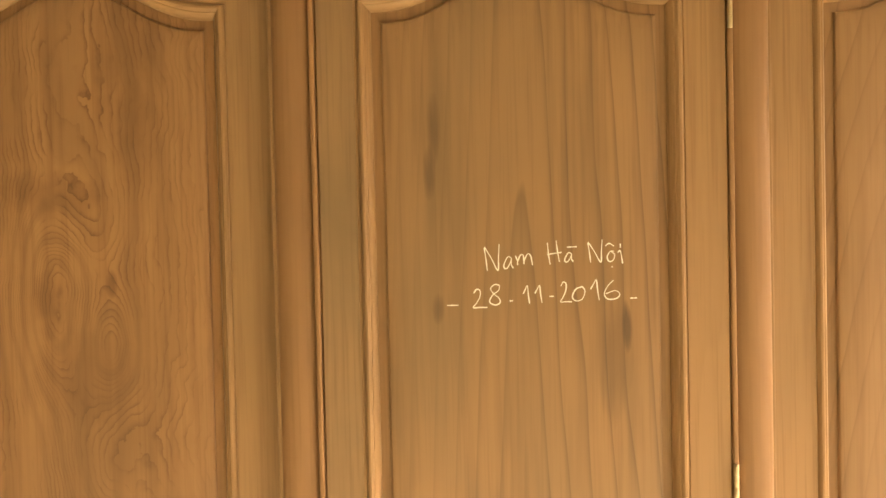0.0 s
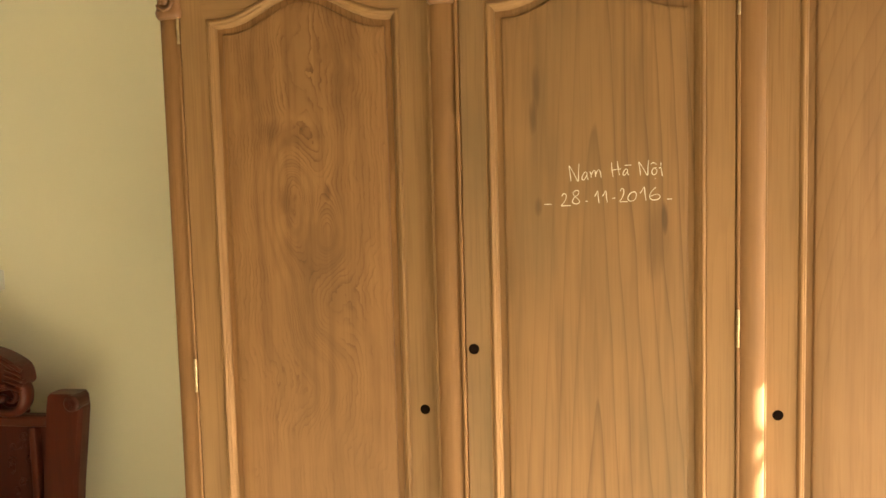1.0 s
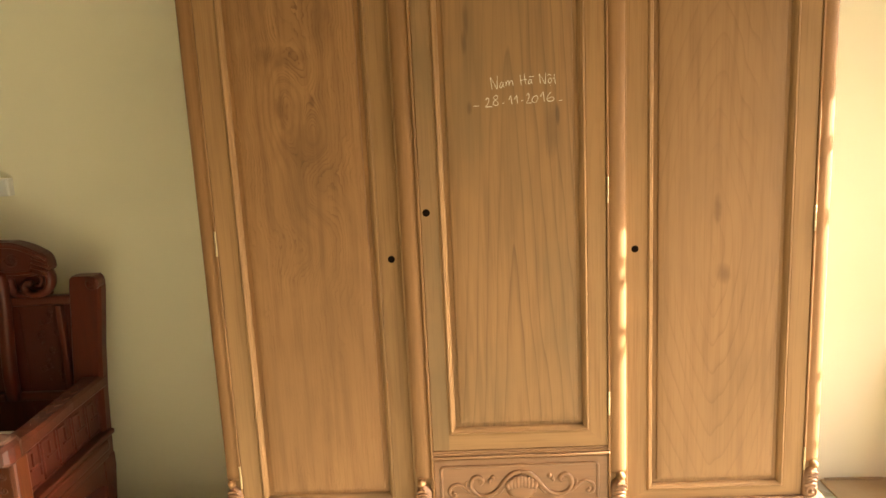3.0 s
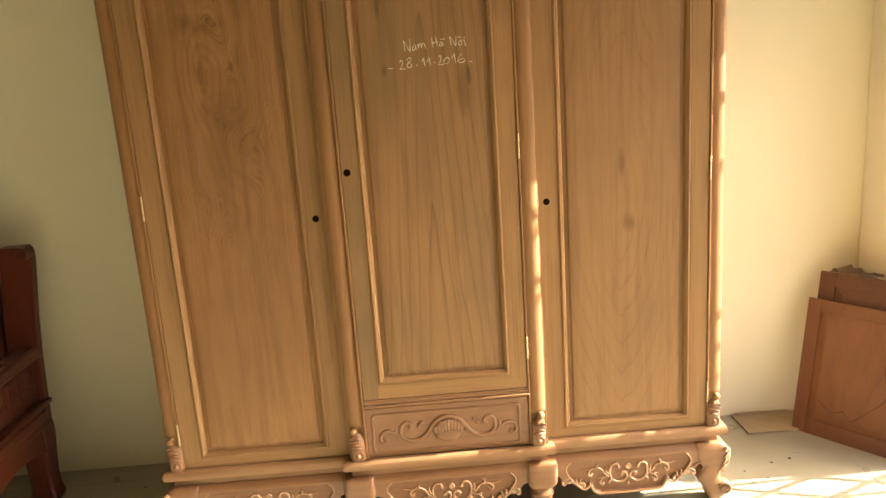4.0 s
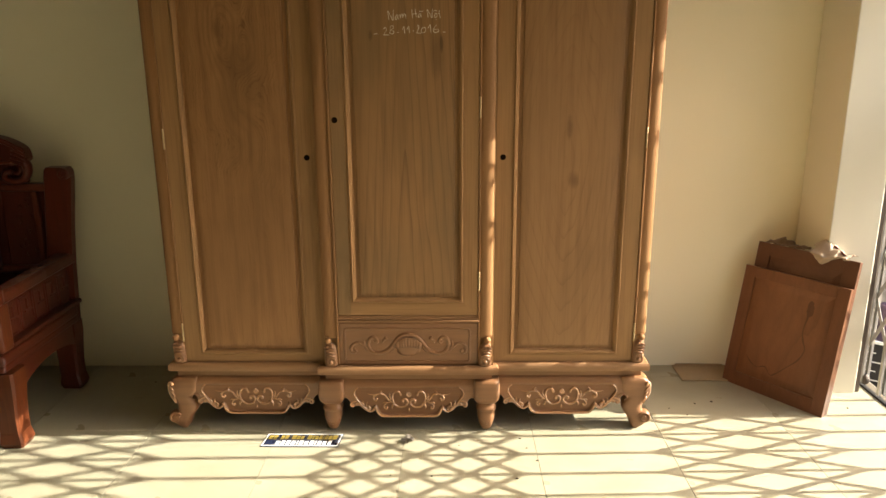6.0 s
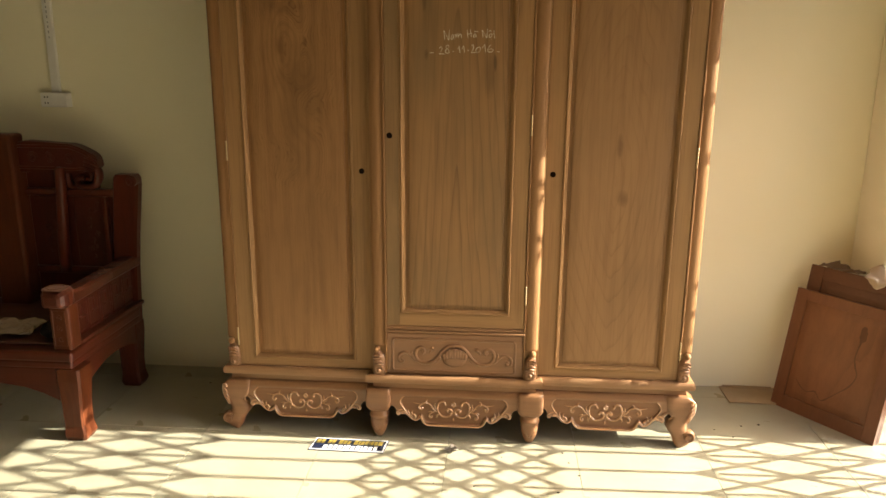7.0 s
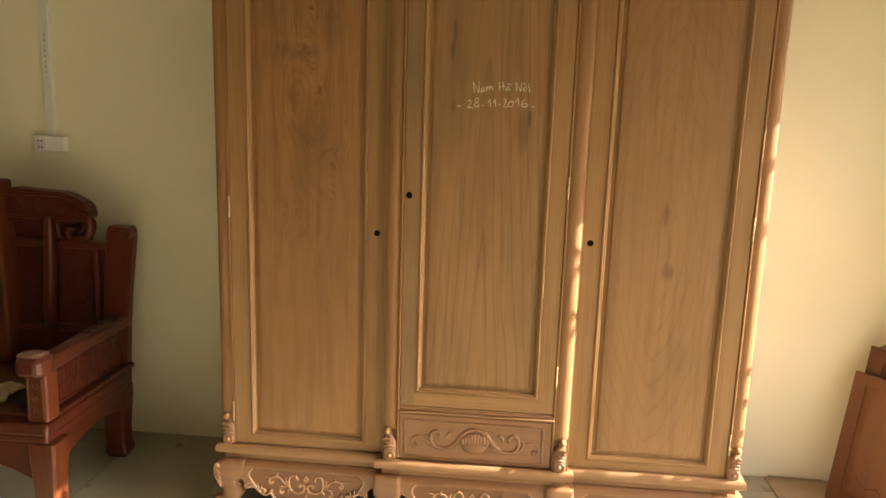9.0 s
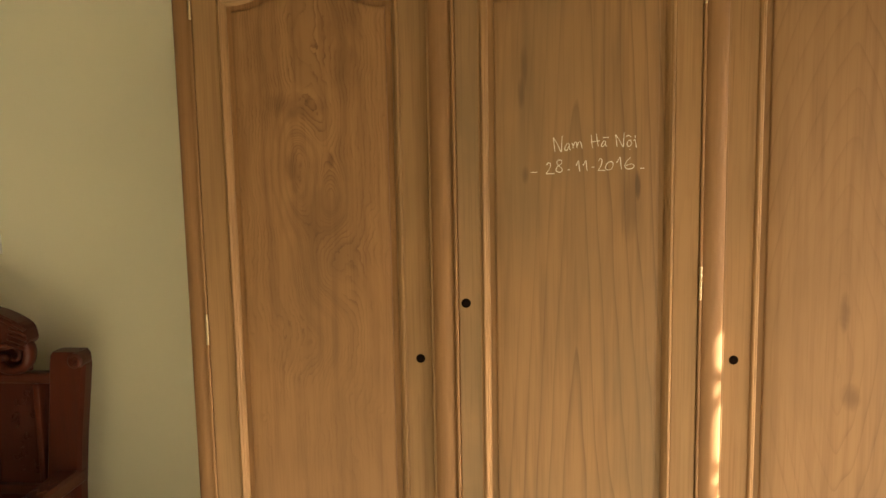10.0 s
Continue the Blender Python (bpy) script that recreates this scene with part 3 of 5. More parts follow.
# carcass
for x0, x1 in ((-0.925, -0.905), (0.905, 0.925)):
    part("side_panel", box(x0, x1, 0.03, Y_BACK, 0.22, 2.16, 0.002), wood_v, wardrobe)
part("back_panel", box(-0.905, 0.905, Y_BACK - 0.012, Y_BACK, 0.22, 2.16), wood_v, wardrobe)
part("bottom_panel", box(-0.905, 0.905, 0.032, Y_BACK - 0.012, 0.24, 0.262), wood_h, wardrobe)
for x0, x1 in ((-0.335, -0.27), (0.275, 0.338)):
    part("partition", box(x0 + 0.01, x1 - 0.01, 0.012, Y_BACK - 0.012, 0.28, 2.16), wood_v, wardrobe)
for x0, x1, y in ((-0.925, -0.888, 0.004), (0.888, 0.925, 0.004), (-0.3325, -0.2700, -0.022), (0.2745, 0.3345, -0.022)):
    part("face_stile", box(x0, x1, y, y + 0.04, 0.283, 2.16, 0.0015), wood_v, wardrobe)
for x0, x1, y in ((-0.345, -0.262, 0.009), (0.262, 0.345, 0.009), (-0.905, -0.875, 0.030), (0.875, 0.905, 0.030)):
    part("rebate", box(x0, x1, y + 0.022, y + 0.05, 0.283, 2.16), wood_v, wardrobe)
# thin beads between columns and doors
for x, y in ((-0.2720, -0.036), (0.2775, -0.033), (-0.8885, -0.003), (0.8885, -0.003)):
    part("bead", box(x - 0.0035, x + 0.0035, y, y + 0.02, 0.286, 2.14, 0.0022), wood_round, wardrobe)

# rounded columns with a carved foot and a scrolled head
def column(cx, cy, r, cap_z):
    prof = [(r * 1.22, 0.400), (r * 1.26, 0.412), (r * 1.26, cap_z), (r * 1.22, cap_z + 0.012)]
    shaft = part("column", lathe(prof, cx, cy + 0.013, None, 26, squash=0.55), wood_round, wardrobe, smooth=False)
    for p in shaft.data.polygons:
        p.use_smooth = abs(p.normal.z) < 0.7
    cy += 0.009
    lean = 0.010 if cx > 0 else -0.010
    base = part("carved_foot", loft([(0.282, cx, cy, 0.0245, 0.0245), (0.292, cx, cy, 0.0262, 0.0262), (0.315, cx, cy, 0.0264, 0.0262), (0.338, cx, cy, 0.0255, 0.0250), (0.354, cx, cy, 0.0240, 0.0235),
                                     (0.366, cx + lean * 0.2, cy, 0.0215, 0.0215), (0.375, cx + lean * 0.5, cy, 0.0165, 0.0175), (0.381, cx + lean * 0.8, cy, 0.0115, 0.0140), (0.402, cx + lean * 0.8, cy, 0.0110, 0.0140)], 2.6, 22), wood_carved, wardrobe, "carved leaf foot of a column", True)
    eye_y = cy - 0.0255
    scroll = ball((cx, eye_y, 0.303), 0.0085, None, (1, 0.8, 1))
    sweep(spiral(cx, 0.304, eye_y + 0.003, 0.0185, 0.0125, -100, 250, 22), 0.0040, scroll, 8)
    part("volute", scroll, wood_carved, base, "", True)
    for k in range(4):
        # crescent blades stacked over the volute
        z = 0.327 + 0.0118 * k
        w = 0.0235 - 0.0014 * k
        pts = [(cx + lean * 0.25 * k - w, cy - 0.010, z - 0.010), (cx + lean * 0.25 * k - w * 0.62, cy - 0.021, z + 0.001), (cx + lean * 0.25 * k, cy - 0.0255 + 0.002 * k, z + 0.004),
               (cx + lean * 0.25 * k + w * 0.62, cy - 0.021, z), (cx + lean * 0.25 * k + w, cy - 0.010, z - 0.010)]
        part("leaf_blade", sweep(smooth_line(pts, 5), lambda u: 0.0022 + 0.0030 * math.sin(math.pi * u), None, 8), wood_carved, base, "", True)
    part("knob", ball((cx + lean * 0.9, cy - 0.016, 0.392), 0.0130, None, (1, 1.1, 1.0), 14, 10), wood_round, base, "", True)
    rings = ((0.0, 0.0262, 0.024), (0.005, 0.0300, 0.028), (0.013, 0.0315, 0.030), (0.023, 0.0290, 0.027), (0.036, 0.0270, 0.026), (0.080, 0.0280, 0.027), (0.110, 0.0300, 0.029), (0.150, 0.027, 0.026), (0.180, 0.023, 0.023))
    cap = part("capital", loft([(cap_z + h, cx, cy, w, d) for h, w, d in rings], 3.0, 22), wood_carved, wardrobe, "rounded scroll head of a column", True)
    scroll = ball((cx, cy - 0.030, cap_z + 0.034), 0.0075, None, (1, 0.7, 1))
    sweep(spiral(cx, cap_z + 0.034, cy - 0.0285, 0.0190, 0.0105, 200, 560, 24), 0.0040, scroll, 8)
    part("volute", scroll, wood_carved, cap, "", True)


for cx, cy, cap_z in ((-0.300, -0.031, 1.951), (0.303, -0.031, 1.951), (-0.908, 0.003, 1.962), (0.908, 0.003, 1.962)):
    column(cx, cy, 0.0225, cap_z)

# rails and the drawer
def nosed_rail(name, x0, x1, yf, z0, z1, nose, label=""):
    """A level moulding with a rounded nose, returned round both ends."""
    h = z1 - z0
    prof = [(-0.012, z0), (-0.004, z0), (-0.005, z0 + h * 0.40), (-0.003, z0 + h * 0.465), (nose * 0.62, z0 + h * 0.48), (nose * 0.84, z0 + h * 0.52), (nose * 0.97, z0 + h * 0.62),
            (nose, z0 + h * 0.72), (nose * 0.95, z0 + h * 0.84), (nose * 0.80, z0 + h * 0.94), (nose * 0.55, z1), (0.0, z1)]
    bm = bmesh.new()
    rows = []
    for d, z in prof:
        rows.append([bm.verts.new(p) for p in ((x0 - d, 0.5, z), (x0 - d, yf - d, z), (x1 + d, yf - d, z), (x1 + d, 0.5, z))])
    for a, b in zip(rows, rows[1:]):
        for k in range(3):
            bm.faces.new((a[k], a[k + 1], b[k + 1], b[k]))
    for k in (0, 3):
        bm.faces.new([row[k] for row in rows])
    return part(name, bm, wood_h, wardrobe, label)


nosed_rail("plinth_moulding", -0.932, -0.318, 0.002, 0.217, 0.287, 0.023)
nosed_rail("plinth_moulding", 0.318, 0.932, 0.002, 0.217, 0.287, 0.023)
nosed_rail("plinth_moulding", -0.333, 0.335, -0.032, 0.217, 0.285, 0.022)
part("rail", box(-0.2695, 0.2745, Y_MID + 0.001, 0.02, 0.4605, 0.4900, 0.002), wood_h, wardrobe)
part("rail_bead", box(-0.274, 0.279, Y_MID - 0.008, -0.002, 0.4655, 0.4735, 0.0035), wood_h, wardrobe)
part("rail_bead", box(-0.272, 0.277, Y_MID - 0.003, -0.002, 0.4765, 0.4835, 0.0025), wood_h, wardrobe)
YD = Y_MID + 0.002
drawer = part("drawer", box(-0.268, 0.273, YD, 0.4, 0.2860, 0.4590, 0.002), wood_carved, wardrobe, "shallow drawer with carved shell and scrolls")
rim = []
for sx, sz, a in ((1, 1, 0), (-1, 1, 90), (-1, -1, 180), (1, -1, 270)):
    for k in range(7):
        t = radians(a + 15 * k)
        rim.append((-0.002 + sx * 0.232 + 0.012 * math.cos(t), YD, 0.3680 + sz * 0.056 + 0.012 * math.sin(t)))
part("carved_border", sweep(rim, 0.0052, None, 8, 0.5, True), wood_carved, drawer, smooth=True)


def relief(name, lines, parent, label, extra=None, tone=wood_relief, width=1.4, rise=1.0):
    bm = bmesh.new()
    for pts, r0, r1 in lines:
        sweep([(p[0], p[1] - 0.0015, p[2]) for p in pts], lambda t, a=r0, b=r1: width * (a + (b - a) * t), bm, 8, rise)
    for c, r, s in extra or ():
        ball(c, r, bm, s, 10, 7)
    return part(name, bm, tone, parent, label, True)


lines, lumps = [], []
cx, cz = 0.003, 0.357
for s in (-1, 1):
    at = lambda pts: smooth_line([(cx + s * p, YD, z) for p, z in pts], 6)
    # the arm that springs from the shell, dips and coils up into a scroll
    lines.append((at([(0.0, 0.414), (0.026, 0.408), (0.048, 0.388), (0.070, 0.358), (0.094, 0.340), (0.120, 0.335), (0.144, 0.344), (0.157, 0.366), (0.153, 0.391), (0.138, 0.402), (0.124, 0.395), (0.121, 0.383), (0.129, 0.377)]), 0.0046, 0.0036))
    lines.append((at([(0.138, 0.341), (0.160, 0.348), (0.176, 0.364), (0.196, 0.377), (0.215, 0.372), (0.226, 0.356), (0.222, 0.341), (0.210, 0.339), (0.205, 0.348)]), 0.0030, 0.0036))
    lines.append((at([(0.163, 0.353), (0.172, 0.368), (0.171, 0.386)]), 0.0048, 0.0016))
    lines.append((at([(0.052, 0.378), (0.072, 0.352), (0.088, 0.341)]), 0.0042, 0.0014))
    lines.append((at([(0.058, 0.362), (0.068, 0.346), (0.074, 0.338)]), 0.0042, 0.0014))
    lines.append((at([(0.094, 0.392), (0.100, 0.384), (0.098, 0.376)]), 0.0040, 0.0014))
    lumps += [((cx + s * 0.088, YD, 0.397), 0.0082, (1, 0.6, 1)), ((cx + s * 0.129, YD, 0.385), 0.0068, (1, 0.6, 1)), ((cx + s * 0.212, YD, 0.348), 0.0066, (1, 0.6, 1))]
for k in range(9):
    u = (k - 4) / 4
    lines.append((smooth_line([(cx + 0.040 * u, YD, 0.360 - 0.004 * u * u), (cx + 0.044 * u, YD - 0.003, 0.378 - 0.006 * u * u), (cx + 0.040 * u, YD - 0.001, 0.402 - 0.020 * u * u)], 4), 0.0042, 0.0050))
lumps.append(((cx, YD, 0.352), 0.050, (1.0, 0.12, 0.62)))
relief("carving", lines, drawer, "shell flanked by leafy scrolls in low relief", lumps, wood_carved, 1.75, 0.55)

# the carved base: aprons between feet
LOW_EDGE = [(0.0, 0.066), (0.100, 0.0662), (0.114, 0.069), (0.124, 0.077), (0.130, 0.088), (0.1335, 0.100), (0.139, 0.094), (0.148, 0.087), (0.160, 0.086), (0.171, 0.091), (0.181, 0.100), (0.189, 0.109), (0.198, 0.116),
            (0.205, 0.113), (0.211, 0.117), (0.218, 0.111), (0.226, 0.113), (0.231, 0.124), (0.236, 0.138), (0.244, 0.147), (0.256, 0.150), (0.290, 0.150)]
SUNK = [(0.0, 0.0735), (0.098, 0.074), (0.112, 0.078), (0.121, 0.087), (0.126, 0.104), (0.133, 0.112), (0.142, 0.101), (0.153, 0.0945), (0.164, 0.097), (0.175, 0.106), (0.187, 0.119), (0.199, 0.132), (0.209, 0.147), (0.217, 0.163), (0.212, 0.181), (0.199, 0.1925), (0.0, 0.194)]


def low_edge(d):
    return float(np.interp(abs(d), [a for a, b in LOW_EDGE], [b for a, b in LOW_EDGE]))


def depth_in(points, loop_pts):
    """How far each point lies inside a closed outline (negative outside)."""
    p = np.asarray(points)
    a = np.asarray(loop_pts)
    b = np.roll(a, -1, axis=0)
    best = np.full(len(p), 1e9)
    inside = np.zeros(len(p), bool)
    for q, r in zip(a, b):
        e = r - q
        t = np.clip(((p - q) @ e) / (e @ e + 1e-12), 0, 1)
        best = np.minimum(best, np.hypot(*(p - q - t[:, None] * e).T))
        cross = (q[1] > p[:, 1]) != (r[1] > p[:, 1])
        inside ^= cross & (p[:, 0] < (r[0] - q[0]) * (p[:, 1] - q[1]) / (r[1] - q[1] + 1e-12) + q[0])
    return np.where(inside, best, -best)


def apron(c, half, y):
    """A bowed board, its middle sunk behind a soft rim, with scrolls standing on it."""
    xs = np.concatenate([np.linspace(-half, half, 150), [s * d for d, _ in LOW_EDGE for s in (-1, 1) if d < half]])
    xs = np.unique(np.round(xs, 5))
    rows = 34
    flat = [(x, low_edge(x) + (0.2235 - low_edge(x)) * j / (rows - 1)) for x in xs for j in range(rows)]
    ring = [(-d, z) for d, z in SUNK[::-1]] + SUNK[1:-1]
    sunk = depth_in(flat, ring)
    bm = bmesh.new()
    front = []
    for (x, z), d in zip(flat, sunk):
        bow = 0.014 * max(0.0, (z - 0.193) / 0.030) ** 2 + 0.004 * max(0.0, (0.12 - z) / 0.05)
        t = min(1.0, max(0.0, (d + 0.001) / 0.004))
        front.append(bm.verts.new((c + x, y + bow + 0.0075 * t * t * (3 - 2 * t), z)))
    back = {}
    for i in range(len(xs)):
        for j in (0, rows - 1):
            back[i, j] = bm.verts.new((c + xs[i], y + 0.032, flat[i * rows + j][1]))
    for i in range(len(xs) - 1):
        for j in range(rows - 1):
            k = i * rows + j
            f = bm.faces.new((front[k], front[k + rows], front[k + rows + 1], front[k + 1]))
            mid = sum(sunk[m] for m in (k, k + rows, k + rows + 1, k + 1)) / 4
            # the sunk middle takes the tone with its shade painted in
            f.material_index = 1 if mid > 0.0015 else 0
        bm.faces.new((front[i * rows], back[i, 0], back[i + 1, 0], front[(i + 1) * rows]))
        bm.faces.new((front[i * rows + rows - 1], front[(i + 1) * rows + rows - 1], back[i + 1, rows - 1], back[i, rows - 1]))
        bm.faces.new((back[i, 0], back[i, rows - 1], back[i + 1, rows - 1], back[i + 1, 0]))
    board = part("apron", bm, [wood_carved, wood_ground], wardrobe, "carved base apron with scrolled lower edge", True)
    yf, ye = y + 0.0075, y + 0.003
    lines, lumps = [], []
    for s in (-1, 1):
        at = lambda pts, dy=yf: smooth_line([(c + s * p, dy, z) for p, z in pts], 6)
        # rim along the lower edge
        lines.append((at([(0.200, 0.1925), (0.213, 0.181), (0.2175, 0.163), (0.209, 0.146), (0.197, 0.129), (0.185, 0.114), (0.173, 0.1015), (0.162, 0.0925), (0.150, 0.091), (0.140, 0.098), (0.133, 0.106)], ye), 0.0020, 0.0042))
        # the heart-shaped pair of scrolls
        lines.append((at([(0.033, 0.160), (0.038, 0.171), (0.050, 0.174), (0.062, 0.164), (0.066, 0.144), (0.060, 0.122), (0.045, 0.108), (0.028, 0.106), (0.012, 0.113), (0.005, 0.127), (0.010, 0.138), (0.020, 0.140), (0.028, 0.133)]), 0.0034, 0.0036))
        # outer scroll and its tail
        lines.append((at([(0.063, 0.124), (0.078, 0.134), (0.090, 0.152), (0.106, 0.163), (0.124, 0.162), (0.138, 0.151), (0.138, 0.138), (0.128, 0.134)]), 0.0018, 0.0040))
        lines.append((at([(0.130, 0.159), (0.146, 0.160), (0.164, 0.164)]), 0.0030, 0.0008))
        lines.append((at([(0.071, 0.138), (0.077, 0.150), (0.075, 0.164)]), 0.0044, 0.0014))
        lines.append((at([(0.080, 0.136), (0.087, 0.144), (0.094, 0.146)]), 0.0034, 0.0012))
        lines.append((at([(0.074, 0.128), (0.090, 0.122), (0.099, 0.111), (0.096, 0.100), (0.087, 0.100)]), 0.0016, 0.0036))
        lines.append((at([(0.088, 0.126), (0.098, 0.126), (0.105, 0.121)]), 0.0032, 0.0012))
        lines.append((at([(0.0, 0.151), (0.008, 0.160), (0.0, 0.172)]), 0.0030, 0.0020))
        # leaves that fill the ground between the scrolls
        for leaf in ([(0.108, 0.160), (0.112, 0.171), (0.104, 0.178)], [(0.060, 0.118), (0.068, 0.108), (0.066, 0.098)]):
            lines.append((at(leaf), 0.0040, 0.0012))
        # curls and leaflets towards the feet
        lines.append((at([(0.178, 0.098), (0.172, 0.112), (0.160, 0.112), (0.154, 0.103), (0.160, 0.098)], ye), 0.0024, 0.0034))
        lines.append((at([(0.168, 0.112), (0.169, 0.122), (0.165, 0.130)], ye), 0.0036, 0.0012))
        lines.append((at([(0.180, 0.116), (0.184, 0.126), (0.181, 0.135)], ye), 0.0036, 0.0012))
        lines.append((at([(0.190, 0.116), (0.201, 0.124), (0.209, 0.122), (0.210, 0.116)], ye), 0.0034, 0.0028))
        lines.append((at([(0.206, 0.134), (0.220, 0.132), (0.230, 0.124), (0.228, 0.114), (0.219, 0.114)], ye), 0.0022, 0.0044))
        lumps += [((c + s * 0.033, yf, 0.159), 0.0064, (1, 0.7, 1)), ((c + s * 0.024, yf, 0.130), 0.0062, (1, 0.7, 1)), ((c + s * 0.128, yf, 0.140), 0.0062, (1, 0.7, 1)), ((c + s * 0.089, yf, 0.103), 0.0060, (1, 0.7, 1)),
                  ((c + s * 0.161, ye, 0.103), 0.0056, (1, 0.7, 1)), ((c + s * 0.220, ye, 0.118), 0.0058, (1, 0.7, 1)), ((c + s * 0.206, ye, 0.117), 0.0052, (1, 0.7, 1)), ((c + s * 0.136, ye, 0.106), 0.0050, (1, 0.7, 1))]
    edge = [(0.1335, 0.106), (0.1275, 0.092), (0.120, 0.080), (0.110, 0.0725), (0.097, 0.0695), (0.050, 0.0690)]
    lines.append((smooth_line([(c - a, ye, z) for a, z in edge] + [(c, ye, 0.0690)] + [(c + a, ye, z) for a, z in edge[::-1]], 6), 0.0040, 0.0040))
    lumps += [((c, yf, 0.160), 0.0080, (0.8, 0.5, 1.1)), ((c, yf, 0.094), 0.0052, (0.8, 0.5, 1.5))]
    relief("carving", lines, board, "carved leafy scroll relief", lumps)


apron(0.613, 0.262, -0.012)
apron(-0.616, 0.262, -0.012)
apron(0.001, 0.268, -0.042)


def centre_foot(cx, y):
    cy = y + 0.038
    block = [(0.2235, cx, cy + 0.003, 0.0485, 0.044), (0.2190, cx, cy, 0.0500, 0.0475), (0.2110, cx, cy, 0.0512, 0.0495), (0.1950, cx, cy, 0.0525, 0.051), (0.1700, cx, cy, 0.0535, 0.052), (0.1500, cx, cy, 0.0525, 0.051),
             (0.1410, cx, cy, 0.0505, 0.049), (0.1340, cx, cy, 0.0460, 0.046), (0.1270, cx, cy, 0.0400, 0.042), (0.1220, cx, cy + 0.002, 0.036, 0.038)]
    foot = part("foot", loft(block, 6.0, 40), wood_carved, wardrobe, "square-shouldered centre foot with tapering carved toe", True)
    toe = loft([(0.1300, cx, cy + 0.002, 0.0350, 0.036), (0.1150, cx, cy + 0.001, 0.0362, 0.037), (0.1080, cx, cy, 0.0352, 0.036), (0.1030, cx, cy, 0.0392, 0.040), (0.0960, cx, cy, 0.0408, 0.0415), (0.0900, cx, cy, 0.0385, 0.039), (0.0860, cx, cy, 0.0345, 0.035),
                (0.0700, cx, cy, 0.0365, 0.038), (0.0480, cx, cy - 0.002, 0.0335, 0.037), (0.0280, cx, cy - 0.003, 0.0275, 0.032), (0.0120, cx, cy - 0.002, 0.0210, 0.026), (0.0030, cx, cy, 0.0165, 0.020), (0.0, cx, cy, 0.0140, 0.017)], 2.8, 26)
    for s in (-1, 1):
        # two leaves that meet over the tip
        sweep(smooth_line([(cx + s * 0.033, cy - 0.014, 0.078), (cx + s * 0.026, cy - 0.028, 0.060), (cx + s * 0.013, cy - 0.035, 0.046), (cx + s * 0.004, cy - 0.034, 0.032)], 5), lambda u: 0.0018 + 0.0026 * math.sin(3.1 * u), toe, 7)
    ball((cx, cy - 0.034, 0.040), 0.0065, toe, (1, 0.8, 1.5))
    part("toe", toe, wood_carved, foot, smooth=True)


centre_foot(-0.306, -0.042)
centre_foot(0.310, -0.042)


def corner_foot(s):
    """A cabriole foot: a swelling knee, a waist and a curled toe that turns out along the diagonal."""
    levels = ((0.2235, 0.846, 0.930), (0.2180, 0.846, 0.944), (0.2080, 0.847, 0.957), (0.1950, 0.848, 0.9645), (0.1800, 0.850, 0.9685), (0.1650, 0.853, 0.9690), (0.1550, 0.857, 0.9675), (0.1480, 0.864, 0.9655), (0.1400, 0.873, 0.9620),
              (0.1300, 0.875, 0.9560), (0.1180, 0.869, 0.9480), (0.1050, 0.862, 0.9420), (0.0920, 0.858, 0.9410), (0.0800, 0.860, 0.9425), (0.0680, 0.866, 0.9490), (0.0560, 0.877, 0.9560), (0.0440, 0.883, 0.9635), (0.0320, 0.888, 0.9635),
              (0.0200, 0.892, 0.9560), (0.0100, 0.896, 0.9440), (0.0030, 0.901, 0.9310), (0.0, 0.904, 0.9270))
    rows = []
    for z, a, b in levels:
        w = (b - a) / 2
        y0 = -0.0130 - 0.22 * (b - 0.944)
        y1 = 0.062 - 0.30 * (a - 0.860)
        rows.append((z, s * (a + b) / 2, (y0 + y1) / 2, w, (y1 - y0) / 2, 7.0 if z > 0.14 else 3.6))
    foot = part("foot", loft(rows, 4.0, 36), wood_carved, wardrobe, "carved cabriole corner foot with curled toe", True)
    flip = lambda a: a if s > 0 else 180 - a
    bm = bmesh.new()
    yk = -0.026
    # leaf that runs down the outer edge of the knee
    sweep(smooth_line([(s * 0.945, yk + 0.006, 0.194), (s * 0.951, yk + 0.006, 0.205), (s * 0.959, yk + 0.010, 0.199), (s * 0.9625, yk + 0.014, 0.180), (s * 0.9600, yk + 0.013, 0.156), (s * 0.950, yk + 0.011, 0.134), (s * 0.938, yk + 0.012, 0.112)], 5), lambda t: 0.0066 - 0.0034 * t, bm, 8)
    for k in range(3):
        z = 0.182 - 0.021 * k
        sweep(smooth_line([(s * (0.940 - 0.003 * k), yk + 0.006, z - 0.016), (s * (0.948 - 0.004 * k), yk + 0.005, z - 0.006), (s * (0.956 - 0.004 * k), yk + 0.008, z + 0.002)], 4), lambda t: 0.0022 + 0.0026 * t, bm, 7)
    ball((s * 0.947, yk + 0.006, 0.197), 0.0078, bm)
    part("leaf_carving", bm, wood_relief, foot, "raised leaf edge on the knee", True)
    # curled toe
    bm = ball((s * 0.947, 0.004, 0.050), 0.0285, None, (1.0, 1.0, 0.95), 16, 12)
    sweep(spiral(s * 0.946, 0.050, -0.0205, 0.0250, 0.0060, flip(150), flip(-330), 34), lambda t: 0.0052 - 0.0018 * t, bm, 8)
    part("curled_toe", bm, wood_carved, foot, "", True)
    # rim that runs from the apron round the notch
    pts = [(0.836, 0.141), (0.845, 0.150), (0.857, 0.1535), (0.868, 0.149), (0.873, 0.138), (0.868, 0.128), (0.861, 0.128)]
    part("bracket_curl", sweep(smooth_line([(s * a, -0.0125, z) for a, z in pts], 5), lambda t: 0.0036 - 0.0010 * t, None, 7), wood_carved, foot, "", True)


